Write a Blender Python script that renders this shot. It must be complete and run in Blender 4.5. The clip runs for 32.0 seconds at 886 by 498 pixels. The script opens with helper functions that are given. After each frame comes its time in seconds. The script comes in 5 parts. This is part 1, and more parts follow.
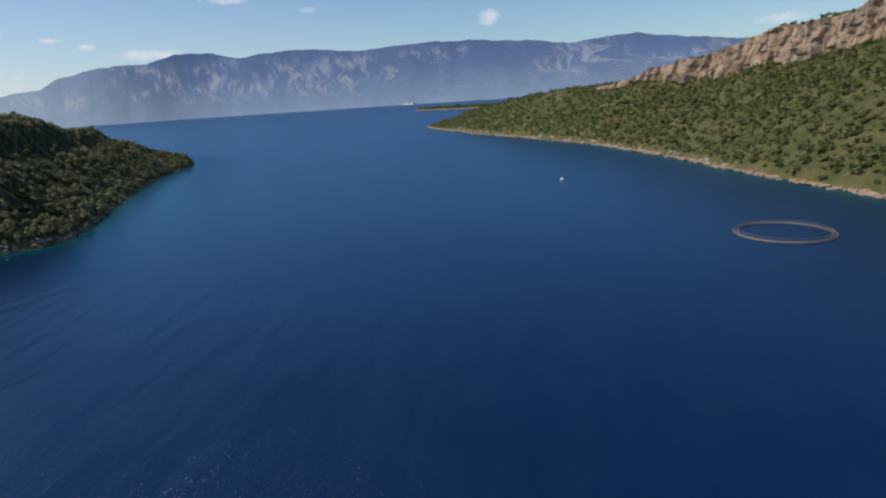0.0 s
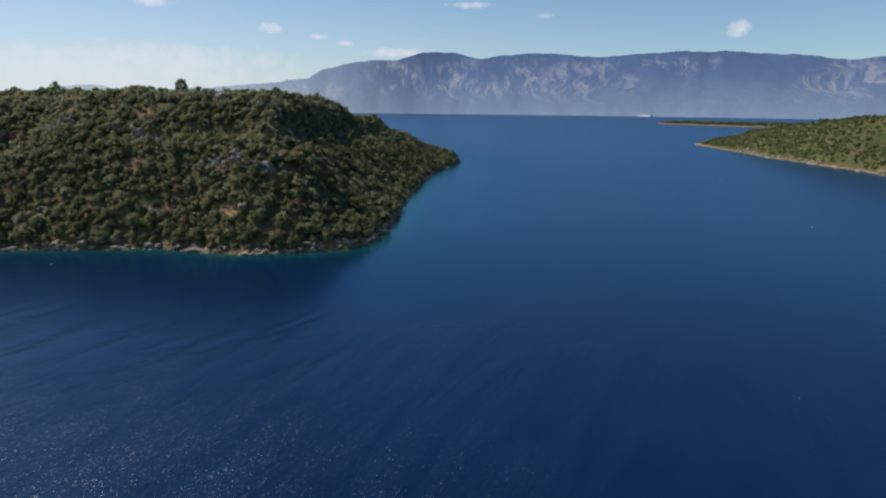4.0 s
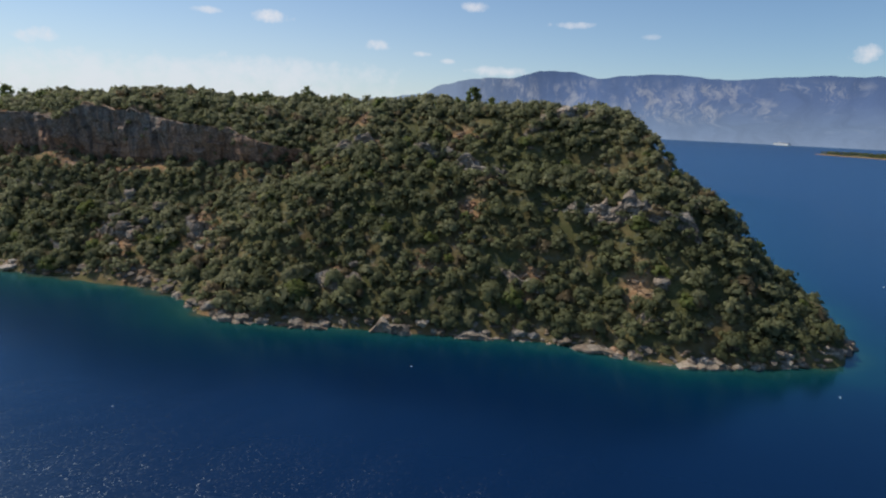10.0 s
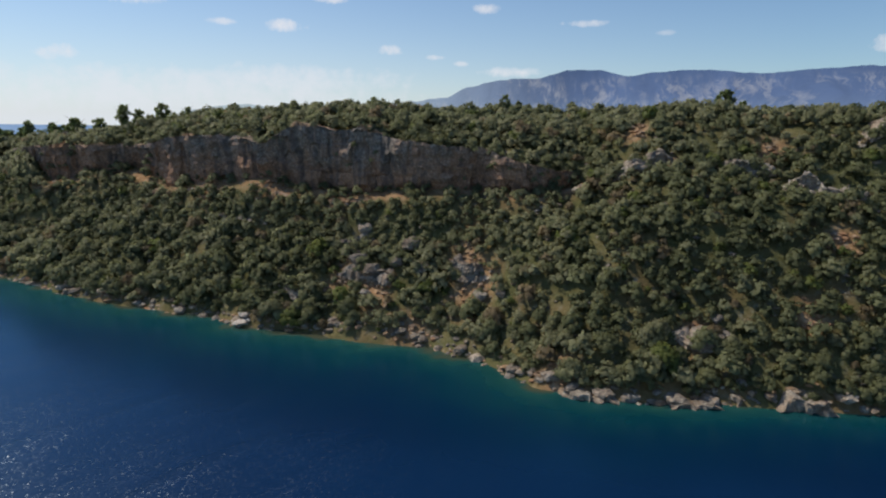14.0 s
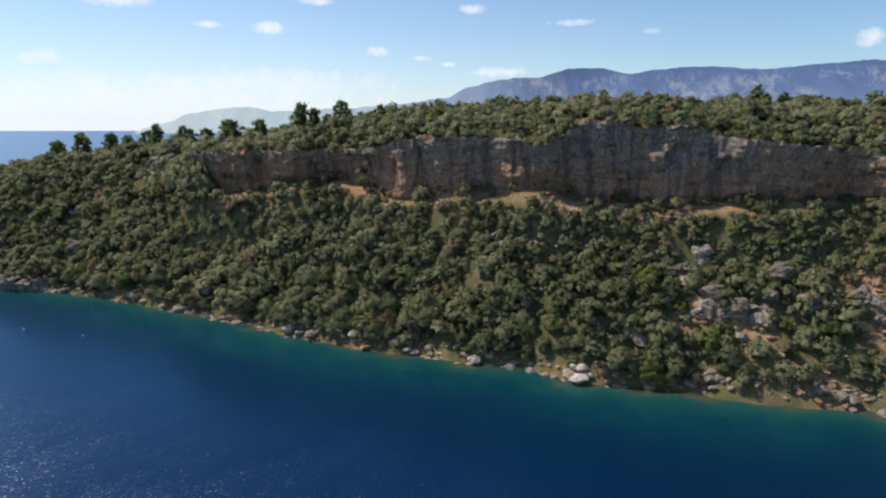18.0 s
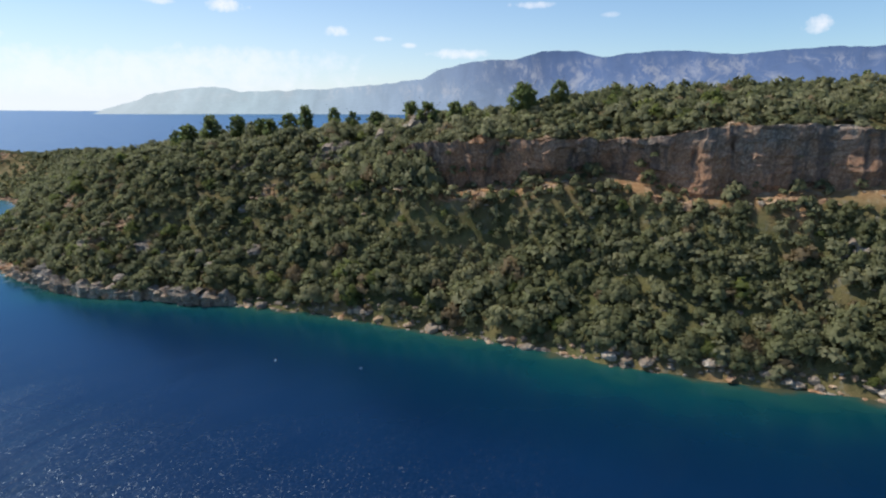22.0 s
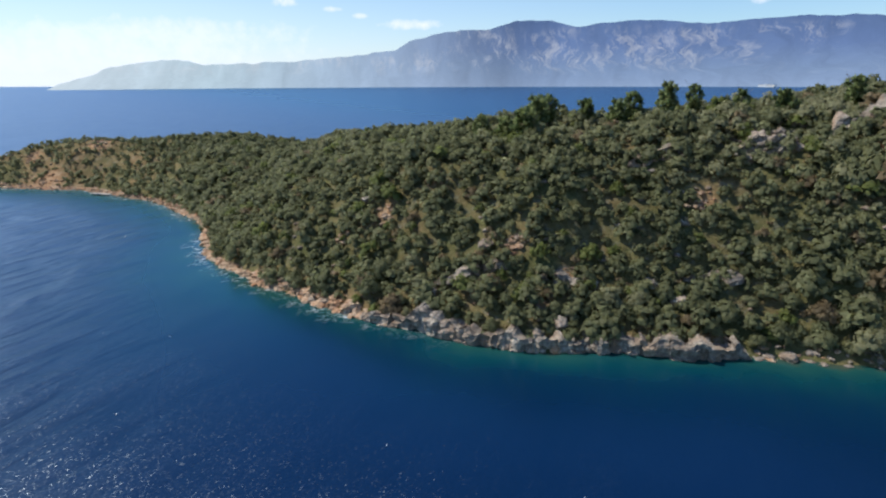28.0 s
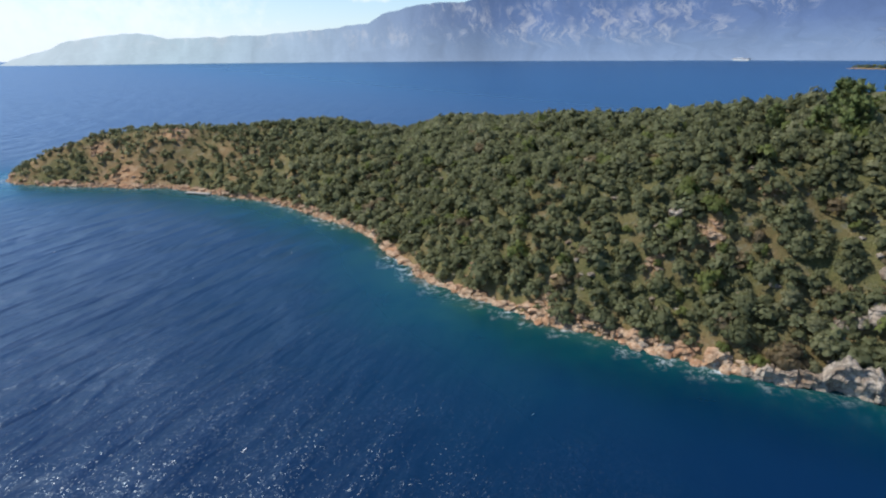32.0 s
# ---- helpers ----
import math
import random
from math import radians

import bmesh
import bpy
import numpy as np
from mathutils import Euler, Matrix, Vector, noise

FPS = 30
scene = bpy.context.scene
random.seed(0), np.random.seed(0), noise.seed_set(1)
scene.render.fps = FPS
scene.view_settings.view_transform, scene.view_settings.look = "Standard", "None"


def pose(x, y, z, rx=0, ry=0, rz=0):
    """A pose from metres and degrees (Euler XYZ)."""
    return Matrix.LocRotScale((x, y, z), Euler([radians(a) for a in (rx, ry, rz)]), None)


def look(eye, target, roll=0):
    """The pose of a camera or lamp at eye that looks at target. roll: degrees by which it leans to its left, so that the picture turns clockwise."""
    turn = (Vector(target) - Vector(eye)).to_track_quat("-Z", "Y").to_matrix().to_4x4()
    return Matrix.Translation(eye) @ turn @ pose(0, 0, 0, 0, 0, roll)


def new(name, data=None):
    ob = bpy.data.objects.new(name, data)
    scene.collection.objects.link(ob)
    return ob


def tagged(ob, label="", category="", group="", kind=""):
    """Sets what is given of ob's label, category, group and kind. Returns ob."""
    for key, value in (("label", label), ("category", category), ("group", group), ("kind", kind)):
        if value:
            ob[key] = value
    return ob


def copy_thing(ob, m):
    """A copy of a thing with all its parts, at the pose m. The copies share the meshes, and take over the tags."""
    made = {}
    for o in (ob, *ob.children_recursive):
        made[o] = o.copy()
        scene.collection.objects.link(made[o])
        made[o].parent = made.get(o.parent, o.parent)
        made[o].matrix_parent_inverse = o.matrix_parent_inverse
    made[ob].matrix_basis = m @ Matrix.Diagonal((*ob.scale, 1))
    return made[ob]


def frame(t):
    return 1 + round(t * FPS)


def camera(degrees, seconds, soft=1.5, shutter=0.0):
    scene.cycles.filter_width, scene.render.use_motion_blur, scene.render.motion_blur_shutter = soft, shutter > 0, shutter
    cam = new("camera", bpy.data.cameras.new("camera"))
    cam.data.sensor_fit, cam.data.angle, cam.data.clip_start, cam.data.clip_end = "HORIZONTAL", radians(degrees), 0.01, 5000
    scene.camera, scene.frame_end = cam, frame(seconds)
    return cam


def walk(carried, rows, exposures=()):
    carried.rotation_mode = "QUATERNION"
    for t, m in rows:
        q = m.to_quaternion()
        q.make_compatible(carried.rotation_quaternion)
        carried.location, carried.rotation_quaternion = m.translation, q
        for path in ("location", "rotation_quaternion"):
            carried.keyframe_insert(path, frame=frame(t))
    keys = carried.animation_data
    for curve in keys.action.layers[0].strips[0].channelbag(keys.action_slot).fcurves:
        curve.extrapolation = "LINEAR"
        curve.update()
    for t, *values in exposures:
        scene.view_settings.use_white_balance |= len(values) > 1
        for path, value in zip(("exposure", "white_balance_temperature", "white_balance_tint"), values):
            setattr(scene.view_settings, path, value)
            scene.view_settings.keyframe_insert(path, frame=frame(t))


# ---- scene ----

# The camera and its path: seconds, eye, a point ahead, roll (degrees).
cam = camera(71.5, 32.0, soft=2.2)
PATH = [
    (0, (162.277, -150.016, 43.046), (163.018, -148.224, 42.557), -3.7),
    (0.5, (160.019, -141.556, 43.07), (160.612, -139.712, 42.569), -2.3),
    (1, (157.423, -133.184, 43.079), (157.884, -131.306, 42.569), -0.9),
    (1.5, (154.351, -124.937, 43.071), (154.728, -123.04, 42.561), -0.4),
    (2, (150.754, -116.773, 43.049), (151.061, -114.86, 42.551), 0.1),
    (2.5, (146.685, -108.684, 43.011), (146.924, -106.759, 42.525), 0.4),
    (3, (142.175, -100.668, 42.95), (142.369, -98.734, 42.478), 0.6),
    (3.5, (137.121, -92.845, 42.837), (137.277, -90.906, 42.374), 0.5),
    (5.5, (114.39, -62.777, 41.771), (114.383, -60.823, 41.341), 1.3),
    (6, (108.018, -55.984, 41.63), (107.967, -54.03, 41.205), 1.5),
    (6.5, (101.156, -49.809, 41.473), (101.071, -47.856, 41.052), 1.6),
    (7, (94.062, -44.113, 41.362), (93.969, -42.16, 40.944), 1.7),
    (7.5, (86.772, -38.794, 41.289), (86.671, -36.84, 40.874), 1.9),
    (8, (79.337, -33.806, 41.263), (79.213, -31.852, 40.852), 1.9),
    (8.5, (71.941, -29.15, 41.296), (71.806, -27.197, 40.885), 1.9),
    (9, (64.551, -24.813, 41.343), (64.405, -22.861, 40.933), 2.1),
    (9.5, (57.025, -20.683, 41.422), (56.867, -18.732, 41.014), 2.3),
    (10, (49.199, -16.803, 41.53), (49.029, -14.853, 41.122), 2.5),
    (10.5, (41.109, -13.216, 41.642), (40.919, -11.266, 41.239), 2.4),
    (11, (33.328, -10.189, 41.775), (33.129, -8.24, 41.373), 2.1),
    (11.5, (25.722, -7.592, 41.958), (25.51, -5.644, 41.556), 1.4),
    (12, (17.883, -5.237, 42.125), (17.653, -3.291, 41.724), 0.9),
    (12.5, (9.746, -2.898, 42.216), (9.508, -0.953, 41.815), 0.7),
    (13, (1.295, -0.485, 42.317), (1.061, 1.46, 41.918), 0.6),
    (13.5, (-7.176, 1.994, 42.451), (-7.404, 3.94, 42.051), 0.6),
    (14, (-15.809, 4.722, 42.56), (-16.037, 6.668, 42.159), 0.7),
    (14.5, (-24.452, 7.774, 42.556), (-24.674, 9.72, 42.155), 0.7),
    (16.5, (-59.376, 19.872, 41.43), (-59.584, 21.821, 41.032), 0.1),
    (17, (-68.095, 22.622, 41.382), (-68.3, 24.572, 40.984), -0.0),
    (17.5, (-76.591, 24.988, 41.422), (-76.79, 26.938, 41.023), -0.0),
    (18, (-84.996, 26.989, 41.483), (-85.193, 28.939, 41.084), -0.1),
    (18.5, (-93.236, 28.755, 41.561), (-93.426, 30.705, 41.161), -0.1),
    (19, (-101.584, 30.556, 41.598), (-101.758, 32.508, 41.2), -0.2),
    (19.5, (-109.794, 32.398, 41.615), (-109.946, 34.351, 41.212), -0.2),
    (20, (-118.087, 34.347, 41.622), (-118.22, 36.299, 41.208), -0.0),
    (20.5, (-126.419, 36.43, 41.623), (-126.528, 38.381, 41.195), 0.3),
    (21, (-134.937, 38.891, 41.59), (-135.029, 40.84, 41.15), 0.2),
    (21.5, (-143.361, 41.475, 41.602), (-143.442, 43.423, 41.155), 0.3),
    (22, (-151.837, 43.988, 41.675), (-151.911, 45.935, 41.222), 0.3),
    (22.5, (-160.331, 46.36, 41.793), (-160.399, 48.306, 41.333), 0.2),
    (23, (-168.66, 48.644, 41.946), (-168.719, 50.588, 41.481), 0.2),
    (23.5, (-177.014, 51.015, 42.155), (-177.064, 52.958, 41.683), 0.3),
    (24, (-185.382, 53.652, 42.332), (-185.425, 55.593, 41.852), 0.4),
    (24.5, (-193.72, 56.615, 42.409), (-193.752, 58.555, 41.923), 0.3),
    (26.5, (-227.111, 70.026, 42.145), (-227.094, 71.96, 41.635), -0.1),
    (27, (-235.498, 73.438, 42.191), (-235.466, 75.37, 41.673), -0.2),
    (27.5, (-243.792, 76.915, 42.342), (-243.745, 78.843, 41.814), -0.3),
    (28, (-251.687, 80.441, 42.521), (-251.624, 82.367, 41.985), -0.2),
    (28.5, (-259.459, 84.135, 42.684), (-259.38, 86.058, 42.14), -0.3),
    (29, (-267.448, 88.08, 42.873), (-267.355, 90.0, 42.32), -0.4),
    (29.5, (-275.531, 92.154, 43.075), (-275.422, 94.071, 42.514), -0.4),
    (30, (-283.416, 96.23, 43.317), (-283.293, 98.143, 42.747), -0.4),
    (30.5, (-290.866, 100.171, 43.539), (-290.727, 102.08, 42.96), -0.3),
    (31, (-298.221, 104.226, 43.73), (-298.073, 106.131, 43.141), -0.3),
    (31.5, (-305.399, 108.269, 43.874), (-305.229, 110.169, 43.273), -0.1),
    (32, (-312.681, 112.614, 43.979), (-312.507, 114.51, 43.368), -0.3),
]


walk(cam, [(t, look(eye, target, roll)) for t, eye, target, roll in PATH], [(0.0, 0.04, 6850, 10), (13.0, 0.04, 6950, 10), (14.5, 0.12, 6940, 10), (16.5, 0.37, 6920, 10), (19.0, 0.40, 6900, 10), (28.0, 0.49, 6600, 10), (32.0, 0.50, 6550, 10)])

# ---- world and light ----
SUN_AZIMUTH, SUN_HEIGHT = -76.0, 52.0     # degrees to the right of +y, degrees above the sea


def nodes_of(tree):
    tree.nodes.clear()

    def add(kind, **values):
        node = tree.nodes.new(kind)
        for key, value in values.items():
            if key in node.inputs.keys():
                node.inputs[key].default_value = value
        return node

    return add, tree.links.new


def calc(add, link, op, a, b=None, c=None):
    node = add("ShaderNodeMath")
    node.operation = op
    for slot, value in enumerate((a, b, c)):
        if value is None:
            continue
        if isinstance(value, (int, float)):
            node.inputs[slot].default_value = value
        else:
            link(value, node.inputs[slot])
    return node.outputs[0]


def blend(add, link, factor, a, b, how="MIX"):
    node = add("ShaderNodeMix")
    node.data_type, node.blend_type = "RGBA", how
    for slot, value in ((0, factor), (6, a), (7, b)):
        if isinstance(value, (int, float)):
            node.inputs[slot].default_value = value
        elif isinstance(value, tuple):
            node.inputs[slot].default_value = (*value, 1)
        else:
            link(value, node.inputs[slot])
    return node.outputs[2]


def ramp(add, link, source, stops):
    node = add("ShaderNodeValToRGB")
    while len(node.color_ramp.elements) < len(stops):
        node.color_ramp.elements.new(0.5)
    for element, (at, colour) in zip(node.color_ramp.elements, stops):
        element.position = at
        element.color = (*colour, 1) if isinstance(colour, tuple) else (colour, colour, colour, 1)
    link(source, node.inputs[0])
    return node.outputs[0]


def noise_of(add, link, vector, scale, detail=4.0, rough=0.55, distort=0.0):
    node = add("ShaderNodeTexNoise", Scale=scale, Detail=detail, Roughness=rough, Distortion=distort)
    if vector is not None:
        link(vector, node.inputs["Vector"])
    return node.outputs[0]


def make_sky():
    world = bpy.data.worlds.new("sky")
    scene.world = world
    world.use_nodes = True
    add, link = nodes_of(world.node_tree)
    sky = add("ShaderNodeTexSky")
    sky.sky_type, sky.sun_disc = "NISHITA", False
    sky.sun_elevation, sky.sun_rotation = radians(SUN_HEIGHT), radians(SUN_AZIMUTH)
    sky.dust_density, sky.air_density, sky.ozone_density = 0.35, 1.0, 2.2
    where = add("ShaderNodeTexCoord").outputs["Generated"]
    split = add("ShaderNodeSeparateXYZ")
    link(where, split.inputs[0])
    x, y, z = split.outputs
    # the far edge of the sea lies a little under eye level: carry the lowest sky down to it
    lifted = add("ShaderNodeCombineXYZ")
    link(x, lifted.inputs[0])
    link(y, lifted.inputs[1])
    link(calc(add, link, "MAXIMUM", z, 0.008), lifted.inputs[2])
    link(lifted.outputs[0], sky.inputs["Vector"])
    azimuth = calc(add, link, "MULTIPLY", calc(add, link, "ARCTAN2", x, y), 57.2958)
    height = calc(add, link, "MULTIPLY", calc(add, link, "ARCSINE", z), 57.2958)
    ragged = calc(add, link, "SUBTRACT", noise_of(add, link, where, 26.0, 6.0, 0.62), 0.5)
    fine = calc(add, link, "SUBTRACT", noise_of(add, link, where, 70.0, 5.0, 0.6), 0.5)
    total = None
    # small fair-weather clouds: azimuth, height, half width, half height, thickness
    puffs = [(-20.7, 8.0, 1.7, .55, 1), (-32.4, 9.6, 3.0, .75, 1), (-25.8, 8.1, 1.2, .3, .7), (-11.5, 6.3, 1.3, .45, .9),
             (-7.6, 5.7, .9, .25, .8), (-5.2, 5.2, .8, .25, .7), (-1.4, 4.5, 2.9, .5, .95), (5.2, 8.5, 2.0, .3, .8),
             (12.2, 7.6, .8, .25, .4), (-3.1, 9.8, 1.2, .5, .8), (27.6, 6.2, 1.2, .7, .95), (-38.1, 5.0, 1.8, .7, .8),
             (-16.8, 10.3, 1.8, .4, .8), (51.1, 4.0, 2.0, .5, .7), (-20, 3.5, 11, 1.3, .62), (-30, 2.4, 20, 2.0, .62)]
    for az, el, wide, high, thick in puffs:
        u = calc(add, link, "DIVIDE", calc(add, link, "SUBTRACT", azimuth, az), wide)
        v = calc(add, link, "DIVIDE", calc(add, link, "SUBTRACT", height, el), high)
        r = calc(add, link, "ADD", calc(add, link, "MULTIPLY", u, u), calc(add, link, "MULTIPLY", v, v))
        body = calc(add, link, "MULTIPLY", calc(add, link, "SUBTRACT", 1.0, r), 0.8)
        body = calc(add, link, "ADD", body, calc(add, link, "MULTIPLY", ragged, 2.4))
        body = calc(add, link, "ADD", body, calc(add, link, "MULTIPLY", fine, 1.6))
        body = calc(add, link, "MINIMUM", calc(add, link, "MAXIMUM", body, 0.0), 1.0)
        body = calc(add, link, "MULTIPLY", body, thick)
        total = body if total is None else calc(add, link, "MAXIMUM", total, body)
    clear = blend(add, link, 1.0, sky.outputs[0], (0.80, 1.0, 1.2), "MULTIPLY")
    clouded = blend(add, link, calc(add, link, "MULTIPLY", total, 0.85), clear, (8.1, 8.4, 9.3))
    # haze along the horizon, denser on the sun's side
    low = calc(add, link, "POWER", 2.7183, calc(add, link, "MULTIPLY", calc(add, link, "ABSOLUTE", height), -0.17))
    side = calc(add, link, "MULTIPLY_ADD", azimuth, -0.014, 0.45)
    side = calc(add, link, "MINIMUM", calc(add, link, "MAXIMUM", side, 0.12), 0.74)
    hazed = blend(add, link, calc(add, link, "MULTIPLY", low, side), clouded, (7.5, 8.2, 9.8))
    ground = add("ShaderNodeBackground", Strength=0.091)
    link(hazed, ground.inputs[0])
    link(ground.outputs[0], add("ShaderNodeOutputWorld").inputs[0])


make_sky()
sun_data = bpy.data.lights.new("sun", "SUN")
sun_data.energy, sun_data.angle, sun_data.color = 3.65, radians(0.6), (1.0, 0.94, 0.85)
sun = new("sun", sun_data)
_a, _h = radians(SUN_AZIMUTH), radians(SUN_HEIGHT)
sun.matrix_world = look((0, 0, 0), (-math.sin(_a) * math.cos(_h), -math.cos(_a) * math.cos(_h), -math.sin(_h)))
sun.location = (0, 0, 500)


# ---- materials ----
def material(name):
    m = bpy.data.materials.new(name)
    m.use_nodes = True
    add, link = nodes_of(m.node_tree)
    out = add("ShaderNodeOutputMaterial")
    return m, add, link, out


def position(add):
    return add("ShaderNodeNewGeometry").outputs["Position"]


def stretched(add, link, vector, scale, turn=0.0):
    if turn:
        first = add("ShaderNodeMapping")
        first.inputs["Rotation"].default_value = (0, 0, radians(turn))
        link(vector, first.inputs[0])
        vector = first.outputs[0]
    node = add("ShaderNodeMapping")
    node.inputs["Scale"].default_value = scale
    link(vector, node.inputs[0])
    return node.outputs[0]


def attribute(add, name):
    node = add("ShaderNodeAttribute")
    node.attribute_name = name
    return node.outputs["Fac"]


def bump(add, link, height, strength, distance):
    node = add("ShaderNodeBump", Strength=strength, Distance=distance)
    link(height, node.inputs["Height"])
    return node.outputs[0]


def surface(add, link, out, colour, rough, normal=None, specular=0.3):
    s = add("ShaderNodeBsdfPrincipled", Roughness=rough)
    s.inputs["Specular IOR Level"].default_value = specular
    link(colour, s.inputs["Base Color"])
    if normal is not None:
        link(normal, s.inputs["Normal"])
    link(s.outputs[0], out.inputs[0])
    return s


def foliage(name, dark, mid, light):
    m, add, link, out = material(name)
    geo = add("ShaderNodeNewGeometry")
    each = geo.outputs["Random Per Island"]
    tint = calc(add, link, "FRACT", calc(add, link, "ADD", attribute(add, "tint"), add("ShaderNodeObjectInfo").outputs["Random"]))
    base = ramp(add, link, tint, [(0.0, dark), (0.45, mid), (0.8, light), (1.0, mid)])
    speckle = ramp(add, link, each, [(0.0, 0.8), (0.6, 1.0), (1.0, 1.22)])
    colour = blend(add, link, 1.0, base, speckle, "MULTIPLY")
    s = add("ShaderNodeBsdfPrincipled", Roughness=0.6)
    s.inputs["Specular IOR Level"].default_value = 0.2
    link(colour, s.inputs["Base Color"])
    thin = add("ShaderNodeBsdfTranslucent")
    link(colour, thin.inputs[0])
    both = add("ShaderNodeMixShader", Fac=0.58)
    link(s.outputs[0], both.inputs[1])
    link(thin.outputs[0], both.inputs[2])
    link(both.outputs[0], out.inputs[0])
    return m


MAQUIS = foliage("maquis_leaves", (0.142, 0.156, 0.077), (0.208, 0.223, 0.114), (0.265, 0.267, 0.154))
FAR_MAQUIS = foliage("far_maquis_leaves", (0.115, 0.142, 0.052), (0.150, 0.178, 0.066), (0.188, 0.202, 0.090))
BRIGHT = foliage("fresh_leaves", (0.110, 0.140, 0.042), (0.145, 0.175, 0.052), (0.17, 0.2, 0.062))
PINE = foliage("pine_needles", (0.15, 0.20, 0.078), (0.195, 0.25, 0.098), (0.235, 0.285, 0.12))
DRY = foliage("dry_leaves", (0.18, 0.14, 0.08), (0.23, 0.18, 0.105), (0.28, 0.225, 0.135))


def make_bark():
    m, add, link, out = material("bark")
    p = stretched(add, link, position(add), (3, 3, 0.6))
    n = noise_of(add, link, p, 3.0, 6.0)
    surface(add, link, out, ramp(add, link, n, [(0.3, (0.07, 0.05, 0.035)), (0.7, (0.2, 0.16, 0.12))]), 0.9, bump(add, link, n, 0.6, 0.05))
    return m


def make_ground(name, green):
    m, add, link, out = material(name)
    p = position(add)
    big = noise_of(add, link, p, 0.05, 6.0, 0.6)
    small = noise_of(add, link, p, 0.55, 8.0, 0.65)
    fine = noise_of(add, link, p, 3.5, 4.0, 0.6)
    soil = ramp(add, link, small, [(0.25, (0.10, 0.062, 0.032)), (0.5, (0.23, 0.145, 0.078)), (0.75, (0.33, 0.235, 0.135))])
    grass = ramp(add, link, fine, [(0.3, (0.13, 0.11, 0.045)), (0.7, (0.30, 0.235, 0.115))])
    stone = ramp(add, link, fine, [(0.25, (0.14, 0.125, 0.11)), (0.7, (0.36, 0.33, 0.285))])
    mixed = blend(add, link, ramp(add, link, big, [(0.42, 0.0), (0.58, 1.0)]), soil, grass)
    mixed = blend(add, link, ramp(add, link, small, [(0.55, 0.0), (0.64, 0.9)]), mixed, stone)
    herb = ramp(add, link, fine, [(0.3, (0.04, 0.056, 0.020)), (0.7, (0.082, 0.100, 0.036))])
    mixed = blend(add, link, calc(add, link, "MULTIPLY", ramp(add, link, noise_of(add, link, p, 0.11, 6.0, 0.65), [(0.40, 1.0), (0.72, 0.4)]), green), mixed, herb)
    mixed = blend(add, link, attribute(add, "bare"), mixed, ramp(add, link, small, [(0.25, (0.20, 0.105, 0.052)), (0.5, (0.36, 0.215, 0.115)), (0.75, (0.48, 0.36, 0.235))]))
    surface(add, link, out, mixed, 0.95, bump(add, link, fine, 0.8, 0.4), 0.1)
    return m


def make_rock(name, tones, stain, stain_amount):
    m, add, link, out = material(name)
    p = position(add)
    each = add("ShaderNodeObjectInfo").outputs["Random"]
    coarse = noise_of(add, link, p, 0.22, 8.0, 0.65)
    fine = noise_of(add, link, p, 1.6, 8.0, 0.7)
    streak = noise_of(add, link, stretched(add, link, p, (0.30, 0.30, 0.08)), 1.0, 6.0, 0.65, 0.6)
    body = ramp(add, link, calc(add, link, "MULTIPLY_ADD", fine, 0.6, calc(add, link, "MULTIPLY", coarse, 0.4)),
                [(0.30, tones[0]), (0.48, tones[1]), (0.62, tones[2])])
    stained = blend(add, link, calc(add, link, "MULTIPLY", ramp(add, link, streak, [(0.46, 0.0), (0.62, 1.0)]), stain_amount), body, stain)
    shade = calc(add, link, "MULTIPLY_ADD", each, 0.4, 0.8)
    tone = add("ShaderNodeCombineColor")
    for slot in range(3):
        link(shade, tone.inputs[slot])
    final = blend(add, link, 1.0, stained, tone.outputs[0], "MULTIPLY")
    surface(add, link, out, final, 0.9, bump(add, link, fine, 0.9, 0.35), 0.15)
    return m


BARK = make_bark()
GROUND = make_ground("stony_dry_soil", 0.8)
HILL_GROUND = make_ground("herb_covered_soil", 1.0)


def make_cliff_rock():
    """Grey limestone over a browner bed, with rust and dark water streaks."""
    m, add, link, out = material("stained_limestone")
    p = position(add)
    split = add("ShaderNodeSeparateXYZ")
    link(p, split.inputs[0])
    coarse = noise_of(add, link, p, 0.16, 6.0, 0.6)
    fine = noise_of(add, link, p, 1.9, 8.0, 0.7)
    streak = noise_of(add, link, stretched(add, link, p, (0.75, 0.75, 0.07)), 1.0, 6.0, 0.65, 0.5)
    drip = noise_of(add, link, stretched(add, link, p, (0.5, 0.5, 0.045), 40), 1.0, 5.0, 0.6, 0.3)
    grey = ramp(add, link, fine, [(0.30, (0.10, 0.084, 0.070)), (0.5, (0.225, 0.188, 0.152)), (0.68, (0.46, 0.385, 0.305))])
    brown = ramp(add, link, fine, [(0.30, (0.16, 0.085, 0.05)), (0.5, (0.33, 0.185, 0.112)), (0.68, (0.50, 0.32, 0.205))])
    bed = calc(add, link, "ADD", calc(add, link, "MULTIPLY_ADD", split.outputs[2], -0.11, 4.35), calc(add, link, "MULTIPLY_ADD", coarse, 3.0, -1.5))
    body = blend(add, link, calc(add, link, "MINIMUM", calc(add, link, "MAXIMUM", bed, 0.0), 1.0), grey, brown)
    body = blend(add, link, calc(add, link, "MULTIPLY", ramp(add, link, streak, [(0.52, 0.0), (0.64, 1.0)]), 0.55), body, (0.36, 0.20, 0.12))
    body = blend(add, link, calc(add, link, "MULTIPLY", ramp(add, link, drip, [(0.50, 0.0), (0.60, 1.0)]), 0.6), body, (0.075, 0.072, 0.07))
    surface(add, link, out, body, 0.9, bump(add, link, fine, 0.9, 0.35), 0.15)
    return m


